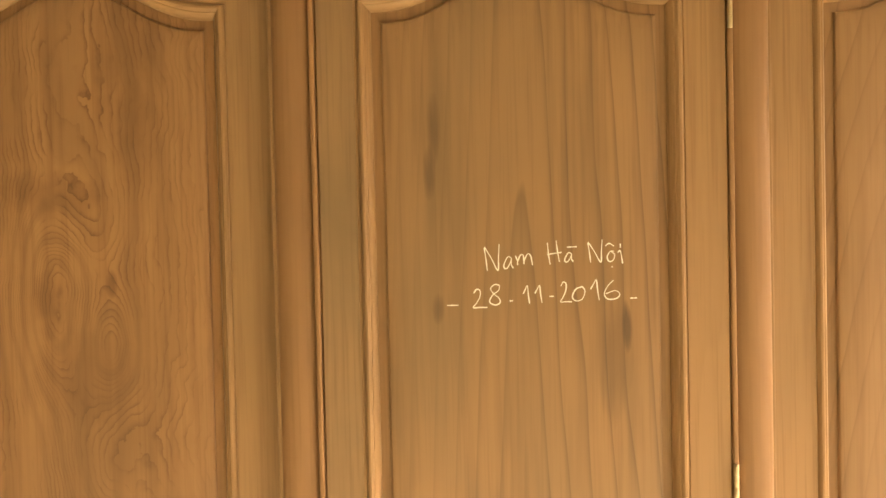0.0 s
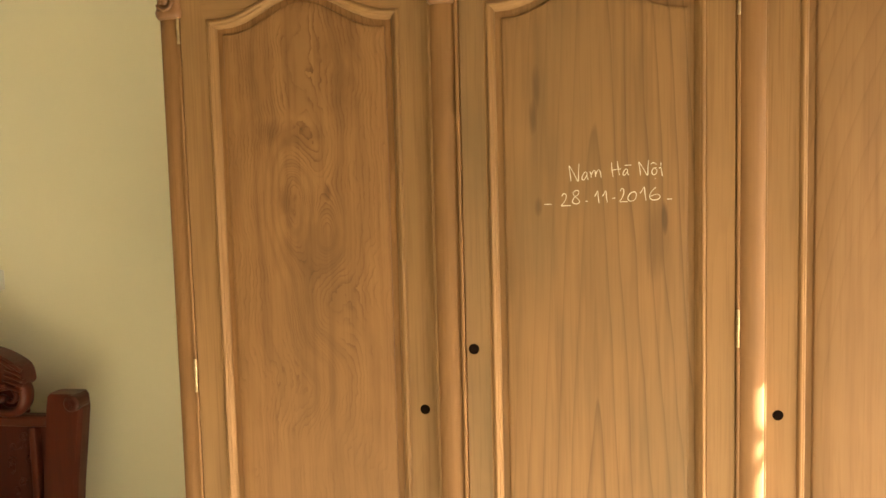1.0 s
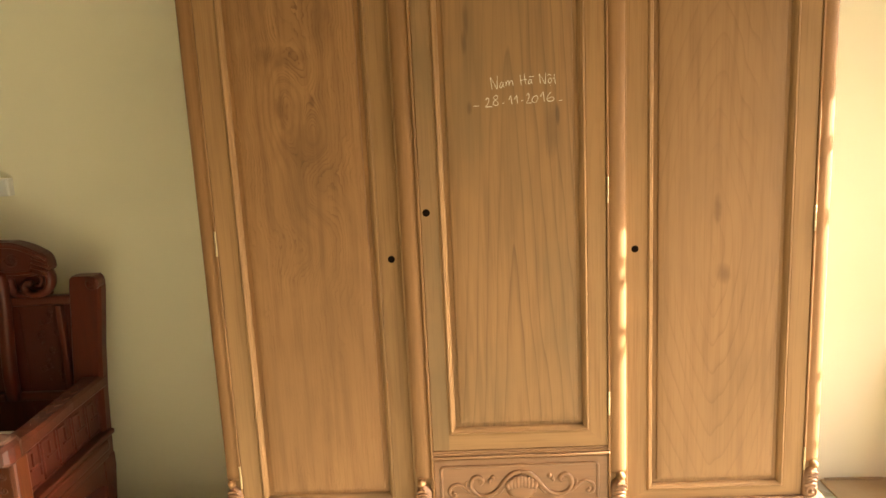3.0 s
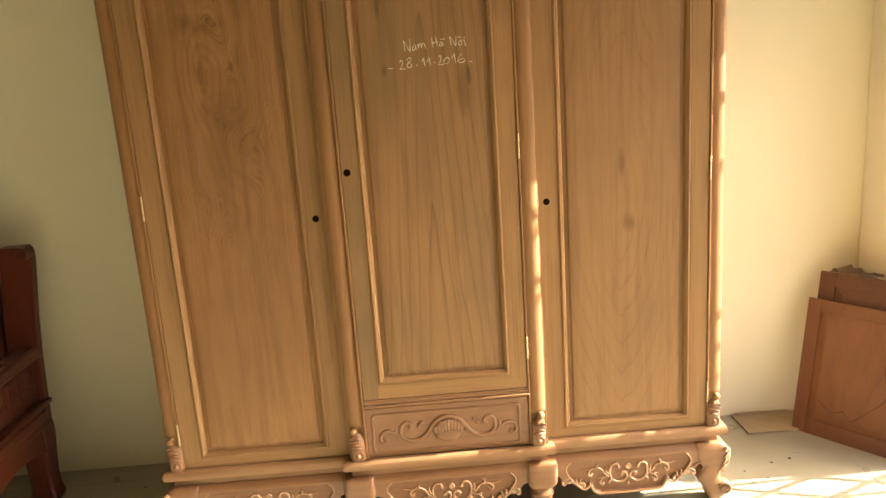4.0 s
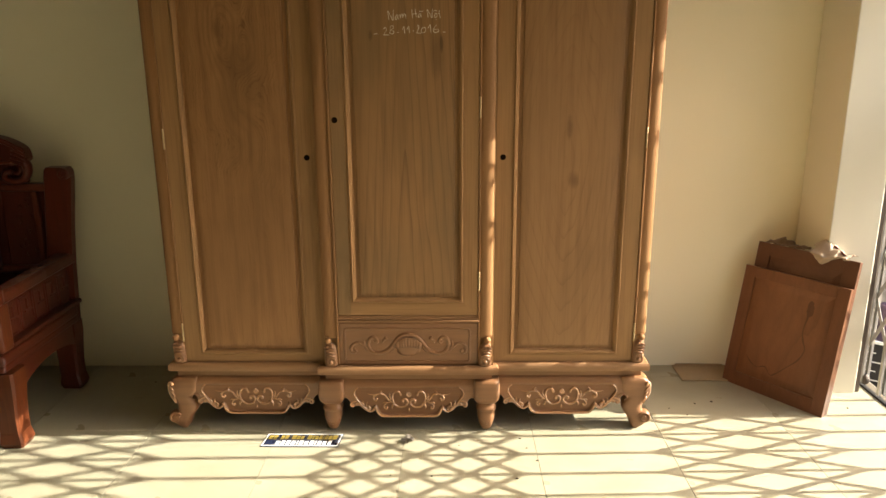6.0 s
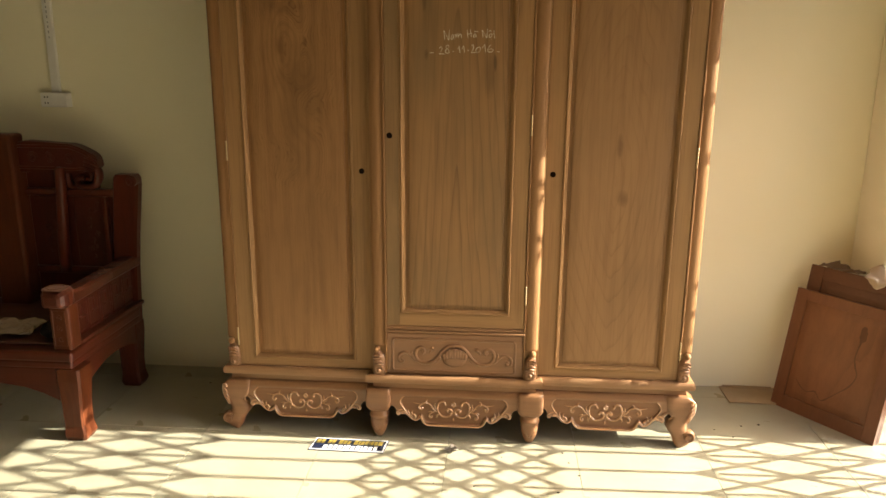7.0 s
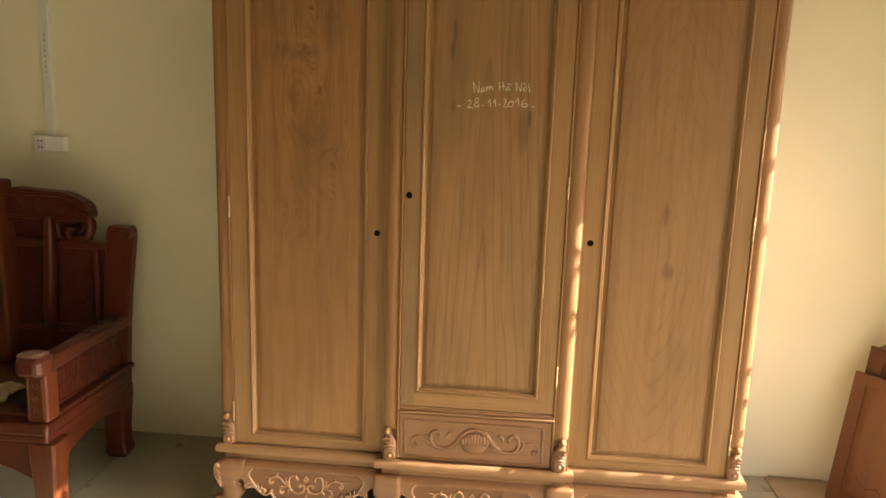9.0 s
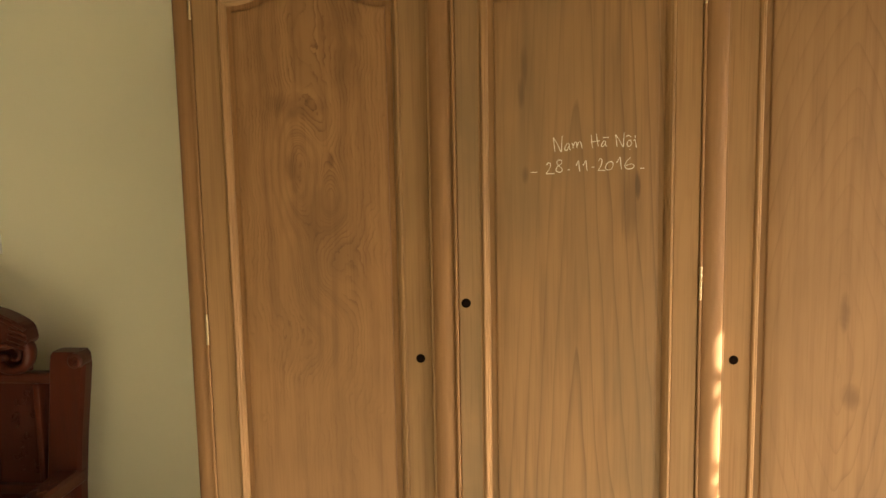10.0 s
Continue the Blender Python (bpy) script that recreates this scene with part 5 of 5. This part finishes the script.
def framed_board(name, x0, width, height, back, label, rail, edge, field, lift=0.0):
    m = board_frame(back)
    base = new(name)
    base.matrix_basis = Matrix.Translation(m.translation)
    tagged(base, label, "cabinet door", "boards leaning by the pillar")
    def piece(nm, bm, mat, note=""):
        bm.transform(m)
        part(nm, bm, mat, base, note)
    piece("stile", box(x0, x0 + rail, 0, 0.022, lift, height, 0.0012), edge)
    piece("stile", box(x0 + width - rail, x0 + width, 0, 0.022, lift, height, 0.0012), edge)
    piece("rail", box(x0 + rail, x0 + width - rail, 0.0, 0.021, lift, lift + rail * 1.15, 0.0006), edge)
    piece("rail", box(x0 + rail, x0 + width - rail, 0.0, 0.021, height - rail * 0.9, height, 0.0006), edge)
    # the panel, sloping up from its edges to a flat field
    bm = bmesh.new()
    rows = []
    for d, y in ((0.0, 0.016), (0.0, 0.0065), (0.006, 0.0055), (0.028, 0.0015), (0.034, 0.001)):
        rows.append([bm.verts.new(p) for p in ((x0 + rail + d, y, lift + rail * 1.15 + d), (x0 + width - rail - d, y, lift + rail * 1.15 + d), (x0 + width - rail - d, y, height - rail * 0.9 - d), (x0 + rail + d, y, height - rail * 0.9 - d))])
    for p, q in zip(rows, rows[1:]):
        for k in range(4):
            bm.faces.new((p[k], p[(k + 1) % 4], q[(k + 1) % 4], q[k]))
    bm.faces.new(rows[-1])
    bm.faces.new(rows[0])
    piece("panel", bm, field, "plain varnished panel")
    return piece


piece = framed_board("leaning_door", 0.0, 0.469, 0.548, 0.0, "brown varnished framed cabinet door leaning by the pillar", 0.052, brown_edge, brown_board)
# a dark stain and a crack in the varnish
bm = ball((0.325, 0.0010, 0.425), 0.016, None, (0.9, 0.05, 2.3), 16, 10)
for v in bm.verts:
    v.co.x += 0.006 * noise.noise(v.co * 60)
piece("stain", bm, dark_knot, "dark knot in the varnish")
line = smooth_line([(0.322, 0.0010, 0.39), (0.314, 0.0010, 0.33), (0.322, 0.0010, 0.29), (0.338, 0.0010, 0.25), (0.320, 0.0010, 0.20), (0.280, 0.0010, 0.155), (0.235, 0.0010, 0.108), (0.213, 0.0010, 0.098), (0.185, 0.0010, 0.125), (0.15, 0.0010, 0.112), (0.12, 0.0010, 0.122), (0.09, 0.0010, 0.150)], 5)
piece("grain_line", sweep(line, lambda t: 0.0044 - 0.0022 * abs(math.sin(t * 17)) - 0.0012 * t, None, 6, 0.10), dark_knot, "thin dark grain line")
framed_board("leaning_door", 0.02, 0.446, 0.655, 0.030, "taller brown framed board behind the front one, shade put into its tone", 0.062, brown_shaded, brown_shaded)
m = board_frame(0.02)


def draped(x0, x1, rise, drop, seed, peak=0.5):
    """A crumpled bag thrown over the top edge of the rear board."""
    bm = bmesh.new()
    nu, nv = 30, 22
    grid = []
    for i in range(nu):
        u = i / (nu - 1)
        hang = drop * (0.15 + 1.15 * max(0.0, 1 - abs(u - peak) / 0.34) + 0.25 * max(0.0, noise.noise(Vector((u * 4 + seed, seed, 0)))))
        row = []
        for j in range(nv):
            v = j / (nv - 1)
            fold = noise.noise(Vector((u * 5 + seed, v * 4, seed))) + 0.5 * noise.noise(Vector((u * 9, v * 7 + seed, 2.0))) + 0.3 * abs(noise.noise(Vector((u * 19 + seed, v * 15, 4.0))))
            if v < 0.55:
                a = v / 0.55
                q = Vector((x0 + (x1 - x0) * u + 0.012 * fold, 0.055 - 0.057 * a + 0.008 * fold, 0.662 + rise * math.sin(math.pi * a) * (0.35 + 1.25 * max(0.0, 1 - abs(u - peak + 0.2) / 0.5)) + 0.016 * max(-0.4, fold)))
            else:
                a = (v - 0.55) / 0.45
                q = Vector((x0 + (x1 - x0) * u + (0.02 * a + 0.006) * fold, -0.003 - 0.012 * math.sin(math.pi * a) - 0.010 * max(0.0, fold), 0.660 - hang * a + 0.006 * fold))
            row.append(bm.verts.new(q))
        grid.append(row)
    for i in range(nu - 1):
        for j in range(nv - 1):
            bm.faces.new((grid[i][j], grid[i + 1][j], grid[i + 1][j + 1], grid[i][j + 1]))
    bm.transform(board_frame(0.030))
    return bm


solid("crumpled_wrapper", draped(0.262, 0.420, 0.034, 0.034, 7.7, 0.42), paper, "crumpled pale wrapping paper lying on leaning boards", "paper", smooth=True)
solid("crumpled_wrapper", draped(0.060, 0.235, 0.014, 0.004, 3.1), film_brown, "thin brown scrap of wrapping paper on the rear board", "paper", smooth=True)
bm = sweep([m @ Vector((0.315, 0.055, 0.706)), m @ Vector((0.35, 0.04, 0.692)), m @ Vector((0.40, 0.02, 0.668))], 0.005, None, 6)
solid("stick", bm, rosewood_dark, "thin dark stick lying on crumpled paper", "stick")

# hatch board on the floor, sign and crumbs
solid("hatch_board", box(1.238, 1.50, 0.428, 0.600, 0.0005, 0.008, 0.002), card, "flat brown board lying on the floor by the wall", "board")
bm = sweep([(1.25, 0.590, 0.014), (1.34, 0.592, 0.013), (1.47, 0.575, 0.018)], 0.005, None, 6)
solid("lath", bm, card, "thin wooden lath along the wall base", "lath")
sign = thing("floor_sign", (-0.415, -0.114, 0), "small navy name plate lying on the tiles", "sign")
def flat_quad(x0, x1, y0, y1, z0, z1, bevel=0.0):
    bm = box(x0, x1, y0, y1, z0, z1, bevel)
    bm.transform(pose(-0.415, -0.114, 0, 0, 0, -0.5))
    for v in bm.verts:
        v.co.x -= (v.co.y + 0.114) * -0.10
    return bm
part("plate", flat_quad(-0.152, 0.152, -0.05, 0.05, 0.0005, 0.004, 0.001), navy, sign)
part("border", flat_quad(-0.149, 0.149, -0.047, 0.047, 0.0041, 0.0044), sign_white, sign, "white border line")
part("face", flat_quad(-0.1435, 0.1435, -0.041, 0.041, 0.0045, 0.0048), navy, sign, "navy face inside a white border")
rnd = random.Random(3)
def bars(name, x, y, ws, gap, h, mat):
    bm = bmesh.new()
    for w in ws:
        if w > 0:
            q = flat_quad(x, x + w, y, y + h * rnd.uniform(0.8, 1.0), 0.0049, 0.0053)
            join(bm, q)
        x += abs(w) + gap
    part(name, bm, mat, sign)
bars("yellow_bars", -0.138, 0.003, [0.017, 0.013, -0.008, 0.014, 0.013, -0.008, 0.016, 0.013, 0.012, -0.008, 0.016, 0.007, 0.013, 0.013, 0.003, 0.012, 0.013, 0.018], 0.0032, 0.033, sign_yellow)
bars("white_bars", -0.098, -0.037, [0.015, 0.014, 0.014, 0.015, 0.004, 0.015, 0.014, 0.015, 0.004, 0.014, 0.014, 0.014], 0.006, 0.031, sign_white)

bm = crumple(-0.002, -0.122, 0.010, 0.050, 0.034, 0.024, 4.4, 5)
for v in bm.verts:
    v.co.z = max(0.001, v.co.z)
solid("wood_chip", bm, plain("grey_chip", (0.17, 0.145, 0.115), 0.9, 0, 0.4, 60.0, 0.3), "grey broken chip lying on the tiles", "debris")
for k, (x, y, r) in enumerate(((0.44, -0.097, 0.006), (0.405, -0.381, 0.007), (0.606, -0.588, 0.007), (0.099, -0.366, 0.005), (1.223, 0.202, 0.006), (0.49, -0.26, 0.006), (0.46, -0.17, 0.005),
                              (1.16, 0.10, 0.005), (1.30, 0.22, 0.008), (-1.20, 0.42, 0.006), (0.20, -0.15, 0.004), (-0.05, -0.36, 0.004), (1.10, 0.16, 0.004), (1.86, 0.16, 0.006))):
    r *= 0.7
    bm = ball((x, y, r * 0.4), r, None, (1.3, 0.9, 0.5), 8, 5)
    for v in bm.verts:
        v.co += Vector((noise.noise(v.co * 200 + Vector((k, 0, 0))), noise.noise(v.co * 200 + Vector((0, k, 3))), 0)) * r * 0.5
        v.co.z = max(0.0, v.co.z)
    solid("crumb", bm, dirt_bit, "small dark crumb of dirt on the tiles", "debris", "", "crumbs on the floor")

# ---------------------------------------------------------------- folding gate
gate = thing("folding_gate", (GATE_X, -1.9, 0), "silver painted folding steel lattice gate across the opening", "gate")
PITCH, FIRST = 0.1370, 0.513
COUNT = 24
GATE_TOP = 2.165
def channel(sx):
    """An upright U channel, open towards the lattice."""
    prof = [(sx * a, b) for a, b in ((0.0165, -0.0085), (0.0165, 0.0085), (0.0060, 0.0085), (0.0060, 0.0065), (0.0145, 0.0065), (0.0145, -0.0065), (0.0060, -0.0065), (0.0060, -0.0085))]
    bm = bmesh.new()
    low = [bm.verts.new((a, b, 0.022)) for a, b in prof]
    top = [bm.verts.new((a, b, GATE_TOP)) for a, b in prof]
    for k in range(8):
        bm.faces.new((low[k], low[(k + 1) % 8], top[(k + 1) % 8], top[k]))
    bm.faces.new(low)
    bm.faces.new(top)
    return mesh_of("picket", bm, steel)


chan_meshes = [channel(-1), channel(1)]
for k in range(COUNT):
    for me in chan_meshes:
        ob = link(new("picket", me), gate)
        ob.location = (GATE_X, FIRST - PITCH * k, 0)
ZONES = ((0.206, 0.632, 2), (0.925, 1.372, 4), (1.70, 2.13, 2))
rivets = bmesh.new()
for z0, z1, cells in ZONES:
    for s in (-1, 1):
        run = PITCH * cells
        ln = math.hypot(run, z1 - z0)
        bm = box(-0.0012 + s * 0.0018, 0.0012 + s * 0.0018, -0.0100, 0.0100, -0.009, ln + 0.009)
        bm.transform(Matrix.Rotation(math.atan2(run, z1 - z0) * -s, 4, "X"))
        bar_mesh = mesh_of("lattice_bar", bm, steel)
        for k in range(COUNT):
            far = k - s * cells
            if 0 <= far < COUNT:
                ob = link(new("lattice_bar", bar_mesh), gate)
                ob.location = (GATE_X, FIRST - PITCH * k, z0)
    for k in range(COUNT):
        for j in range(cells + 1):
            z = z0 + (z1 - z0) * j / cells
            box(GATE_X - 0.0185, GATE_X + 0.0185, FIRST - PITCH * k - 0.004, FIRST - PITCH * k + 0.004, z - 0.004, z + 0.004, 0, rivets)
for k in range(COUNT):
    box(GATE_X - 0.0185, GATE_X + 0.0185, FIRST - PITCH * k - 0.0045, FIRST - PITCH * k + 0.0045, 0.776, 0.785, 0, rivets)
tagged(part("rivets", rivets, steel, gate), kind="stuff")
# added dark plate: keeps sunlight bouncing off the pillar away from the bars
part("gate_post", box(X_E - 0.032, X_E - 0.012, PIER_Y + 0.006, 0.55, 0.001, GATE_TOP, 0.002), worn_steel, gate, "dark steel plate added on the pillar to stop bounce light")
part("bottom_track", box(GATE_X - 0.010, GATE_X + 0.010, OPEN_S, 0.56, 0.0, 0.008, 0.001), black_steel, gate, "black iron floor track")
part("top_track", box(GATE_X - 0.03, GATE_X + 0.03, OPEN_S, 0.56, GATE_TOP, GATE_TOP + 0.03, 0.002), steel, gate)
wheel = lathe([(0.010, -0.012), (0.022, -0.010), (0.026, -0.004), (0.026, 0.004), (0.022, 0.010), (0.010, 0.012)], 0, 0, None, 16)
wheel.transform(Matrix.Rotation(radians(90), 4, "Y"))
wheel_mesh = mesh_of("roller", wheel, worn_steel)
for k in range(1, COUNT, 3):
    ob = link(new("roller", wheel_mesh), gate)
    ob.location = (GATE_X, FIRST - PITCH * k - 0.004, 0.039)

# ---------------------------------------------------------------- outside
bm = bmesh.new()
G = -0.12
def quad(bm, x0, x1, y0, y1, z):
    bm.faces.new([bm.verts.new(p) for p in ((x0, y0, z), (x1, y0, z), (x1, y1, z), (x0, y1, z))])
quad(bm, -900, 900, -900, 900, G - 0.06)
solid("ground", bm, earth, "pale sandy ground outside the shop", "ground", "structure")
n = 60
bm = bmesh.new()
grid = [[bm.verts.new((2.062 + 9 * i / n, -6 + 14 * j / n, G + 0.035 * noise.noise(Vector((i * 0.5, j * 0.5, 2))) + 0.012 * noise.noise(Vector((i * 1.7, j * 1.7, 5))) - 0.02 * (i / n))) for j in range(n + 1)] for i in range(n + 1)]
for i in range(n):
    for j in range(n):
        bm.faces.new((grid[i][j], grid[i + 1][j], grid[i + 1][j + 1], grid[i][j + 1]))
solid("forecourt", bm, earth, "uneven sandy forecourt in the sun", "ground", "structure", smooth=True)
solid("doorstep", box(2.0605, 2.14, OPEN_S, 0.6, -0.2, -0.03, 0.01), cement, "low cement edge under the gate", "doorstep", "structure")
bm = bmesh.new()
quad(bm, 6.6, 11.5, -60, 60, G - 0.015)
solid("road", bm, asphalt, "pale dusty road beyond the forecourt", "road", "structure")


def rough_block(cx, cy, turn, w, d, h, z0, seed, amp, cells=14):
    bm = bmesh.new()
    bmesh.ops.create_cube(bm, size=1)
    bmesh.ops.subdivide_edges(bm, edges=bm.edges[:], cuts=cells, use_grid_fill=True)
    for v in bm.verts:
        p = Vector((v.co.x * w, v.co.y * d, v.co.z * h))
        q = p * 6 + Vector((seed, 0, 0))
        edge = abs(v.co.x) > 0.45
        p += Vector((noise.noise(q), noise.noise(q + Vector((0, 7, 0))), 0)) * (amp * (4.5 if edge else 1))
        v.co = p + Vector((0, 0, h / 2))
    bm.transform(Matrix.Translation((cx, cy, z0)) @ Matrix.Rotation(radians(turn), 4, "Z"))
    return bm


solid("cement_wall", rough_block(2.66, 0.804, -15, 0.85, 0.24, 2.3, G - 0.06, 3, 0.010), cement, "broken end of a weathered grey cement wall", "wall", "structure", smooth=True)
rnd = random.Random(11)
for k in range(46):
    x, y = rnd.uniform(2.14, 2.75), rnd.uniform(-0.1, 0.58)
    r = rnd.uniform(0.010, 0.040) * (1 if y > 0.15 else 0.45)
    bm = ball((0, 0, 0), r, None, (rnd.uniform(1, 1.7), rnd.uniform(0.8, 1.2), rnd.uniform(0.4, 0.7)), 10, 7)
    for v in bm.verts:
        v.co += v.co.normalized() * r * 0.35 * noise.noise(v.co * 25 + Vector((k, 0, 0)))
    bm.transform(pose(x, y, G + r * 0.3, 0, 0, rnd.uniform(0, 180)))
    solid("rubble_stone", bm, stone, "pale broken stone lying on the sand", "stone", "", "rubble by the gate")
board = thing("outdoor_sign", (2.235, 0.60, G), "black and white sign board standing outside the gate", "sign")
bm = box(-0.09, 0.09, -0.01, 0.01, 0, 0.235, 0.002)
bm.transform(pose(2.235, 0.60, G, -6, 0, -38))
part("board", bm, sign_white, board)
bm = box(-0.082, 0.082, -0.0125, -0.0105, 0.010, 0.222)
bm.transform(pose(2.235, 0.60, G, -6, 0, -38))
part("face", bm, black_steel, board)
bm = bmesh.new()
for k, w in enumerate((0.10, 0.06, 0.12, 0.05)):
    box(-0.07, -0.07 + w, -0.0142, -0.0127, 0.04 + k * 0.045, 0.0455 + k * 0.045, 0, bm)
bm.transform(pose(2.235, 0.60, G, -6, 0, -38))
part("white_bars", bm, sign_white, board)
solid("crate", box(2.29, 2.42, 0.66, 0.78, G - 0.02, 0.27, 0.02), violet, "faded violet plastic crate by the cement wall", "crate")


def shrub(cx, cy, z, r, h, count, seed, label):
    base = thing("shrub", (cx, cy, z), label, "shrub", "roadside shrubs")
    rnd = random.Random(seed)
    bm = bmesh.new()
    for k in range(7):
        a = rnd.uniform(0, 6.28)
        sweep([(cx, cy, z), (cx + 0.3 * r * math.cos(a), cy + 0.3 * r * math.sin(a), z + h * 0.4), (cx + 0.7 * r * math.cos(a), cy + 0.7 * r * math.sin(a), z + h * 0.8)], lambda t: 0.035 - 0.025 * t, bm, 6, 1, False, (0, 0.3, 1))
    part("stems", bm, bark, base)
    verts, faces = [], []
    for k in range(count):
        a, u = rnd.uniform(0, 6.28), rnd.random() ** 0.5
        b = rnd.uniform(-0.9, 1)
        lump = 0.75 + 0.3 * math.sin(3 * a + seed) * math.cos(2 * b)
        p = Vector((cx + r * lump * u * math.cos(a) * math.sqrt(1 - b * b * 0.8), cy + r * lump * u * math.sin(a) * math.sqrt(1 - b * b * 0.8), z + h * (0.55 + 0.45 * b * lump)))
        d = Vector((rnd.uniform(-1, 1), rnd.uniform(-1, 1), rnd.uniform(-0.6, 0.6))).normalized()
        e = d.cross(Vector((rnd.uniform(-1, 1), rnd.uniform(-1, 1), 1))).normalized()
        s = rnd.uniform(0.05, 0.09)
        i = len(verts)
        verts += [p - d * s, p + e * s * 0.45, p + d * s, p - e * s * 0.45]
        faces.append((i, i + 1, i + 2, i + 3))
    me = bpy.data.meshes.new("foliage")
    me.from_pydata(verts, [], faces)
    me.materials.append(leaf_green)
    tagged(link(new("foliage", me), base), kind="stuff")


shrub(7.3, 4.6, G - 0.06, 0.8, 1.3, 2600, 4, "leafy green roadside shrub in the sun")
shrub(12.6, 6.0, G - 0.06, 1.6, 2.6, 4200, 9, "tall leafy green shrub across the road")
shrub(12.9, 1.0, G - 0.06, 1.5, 2.2, 3600, 12, "broad leafy green shrub across the road")
far = thing("far_house", (16, 4, G - 0.06), "plain low house across the road", "house")
part("wall", box(15.0, 21.0, -14, 22, G - 0.06, 3.4, 0.02), far_wall, far)
part("roof", box(14.7, 21.3, -14.3, 22.3, 3.41, 3.65, 0.03), cement, far)
for y in (-10, -5, 0, 5, 10, 15):
    w = part("window", box(14.97, 15.0, y - 0.7, y + 0.7, 0.9, 2.2), sign_white, far)
    part("pane", box(14.955, 14.968, y - 0.6, y + 0.6, 1.0, 2.1), navy, w)

# ---------------------------------------------------------------- floor tiles
TILE, GAP = 0.5115, 0.0018
tile = bmesh.new()
h = TILE / 2 - GAP / 2
low = [tile.verts.new((a * h, b * h, -0.006)) for a, b in ((-1, -1), (1, -1), (1, 1), (-1, 1))]
mid = [tile.verts.new((a * h, b * h, -0.0006)) for a, b in ((-1, -1), (1, -1), (1, 1), (-1, 1))]
top = [tile.verts.new((a * (h - 0.0002), b * (h - 0.0002), 0.0)) for a, b in ((-1, -1), (1, -1), (1, 1), (-1, 1))]
for p, q in ((low, mid), (mid, top)):
    for k in range(4):
        tile.faces.new((p[k], p[(k + 1) % 4], q[(k + 1) % 4], q[k]))
tile.faces.new(top)
tile_mesh = mesh_of("tile", tile, tile_mat)
for i in range(-13, 3):
    for j in range(-13, 2):
        x, y = 0.495 + TILE * (i + 0.5), -0.03 + TILE * (j + 0.5)
        if x > X_E + 0.05 or x < X_W - 0.2 or y < Y_S - 0.2:
            continue
        ob = link(new("tile", tile_mesh), floor)
        ob.location = (x, y, 0)
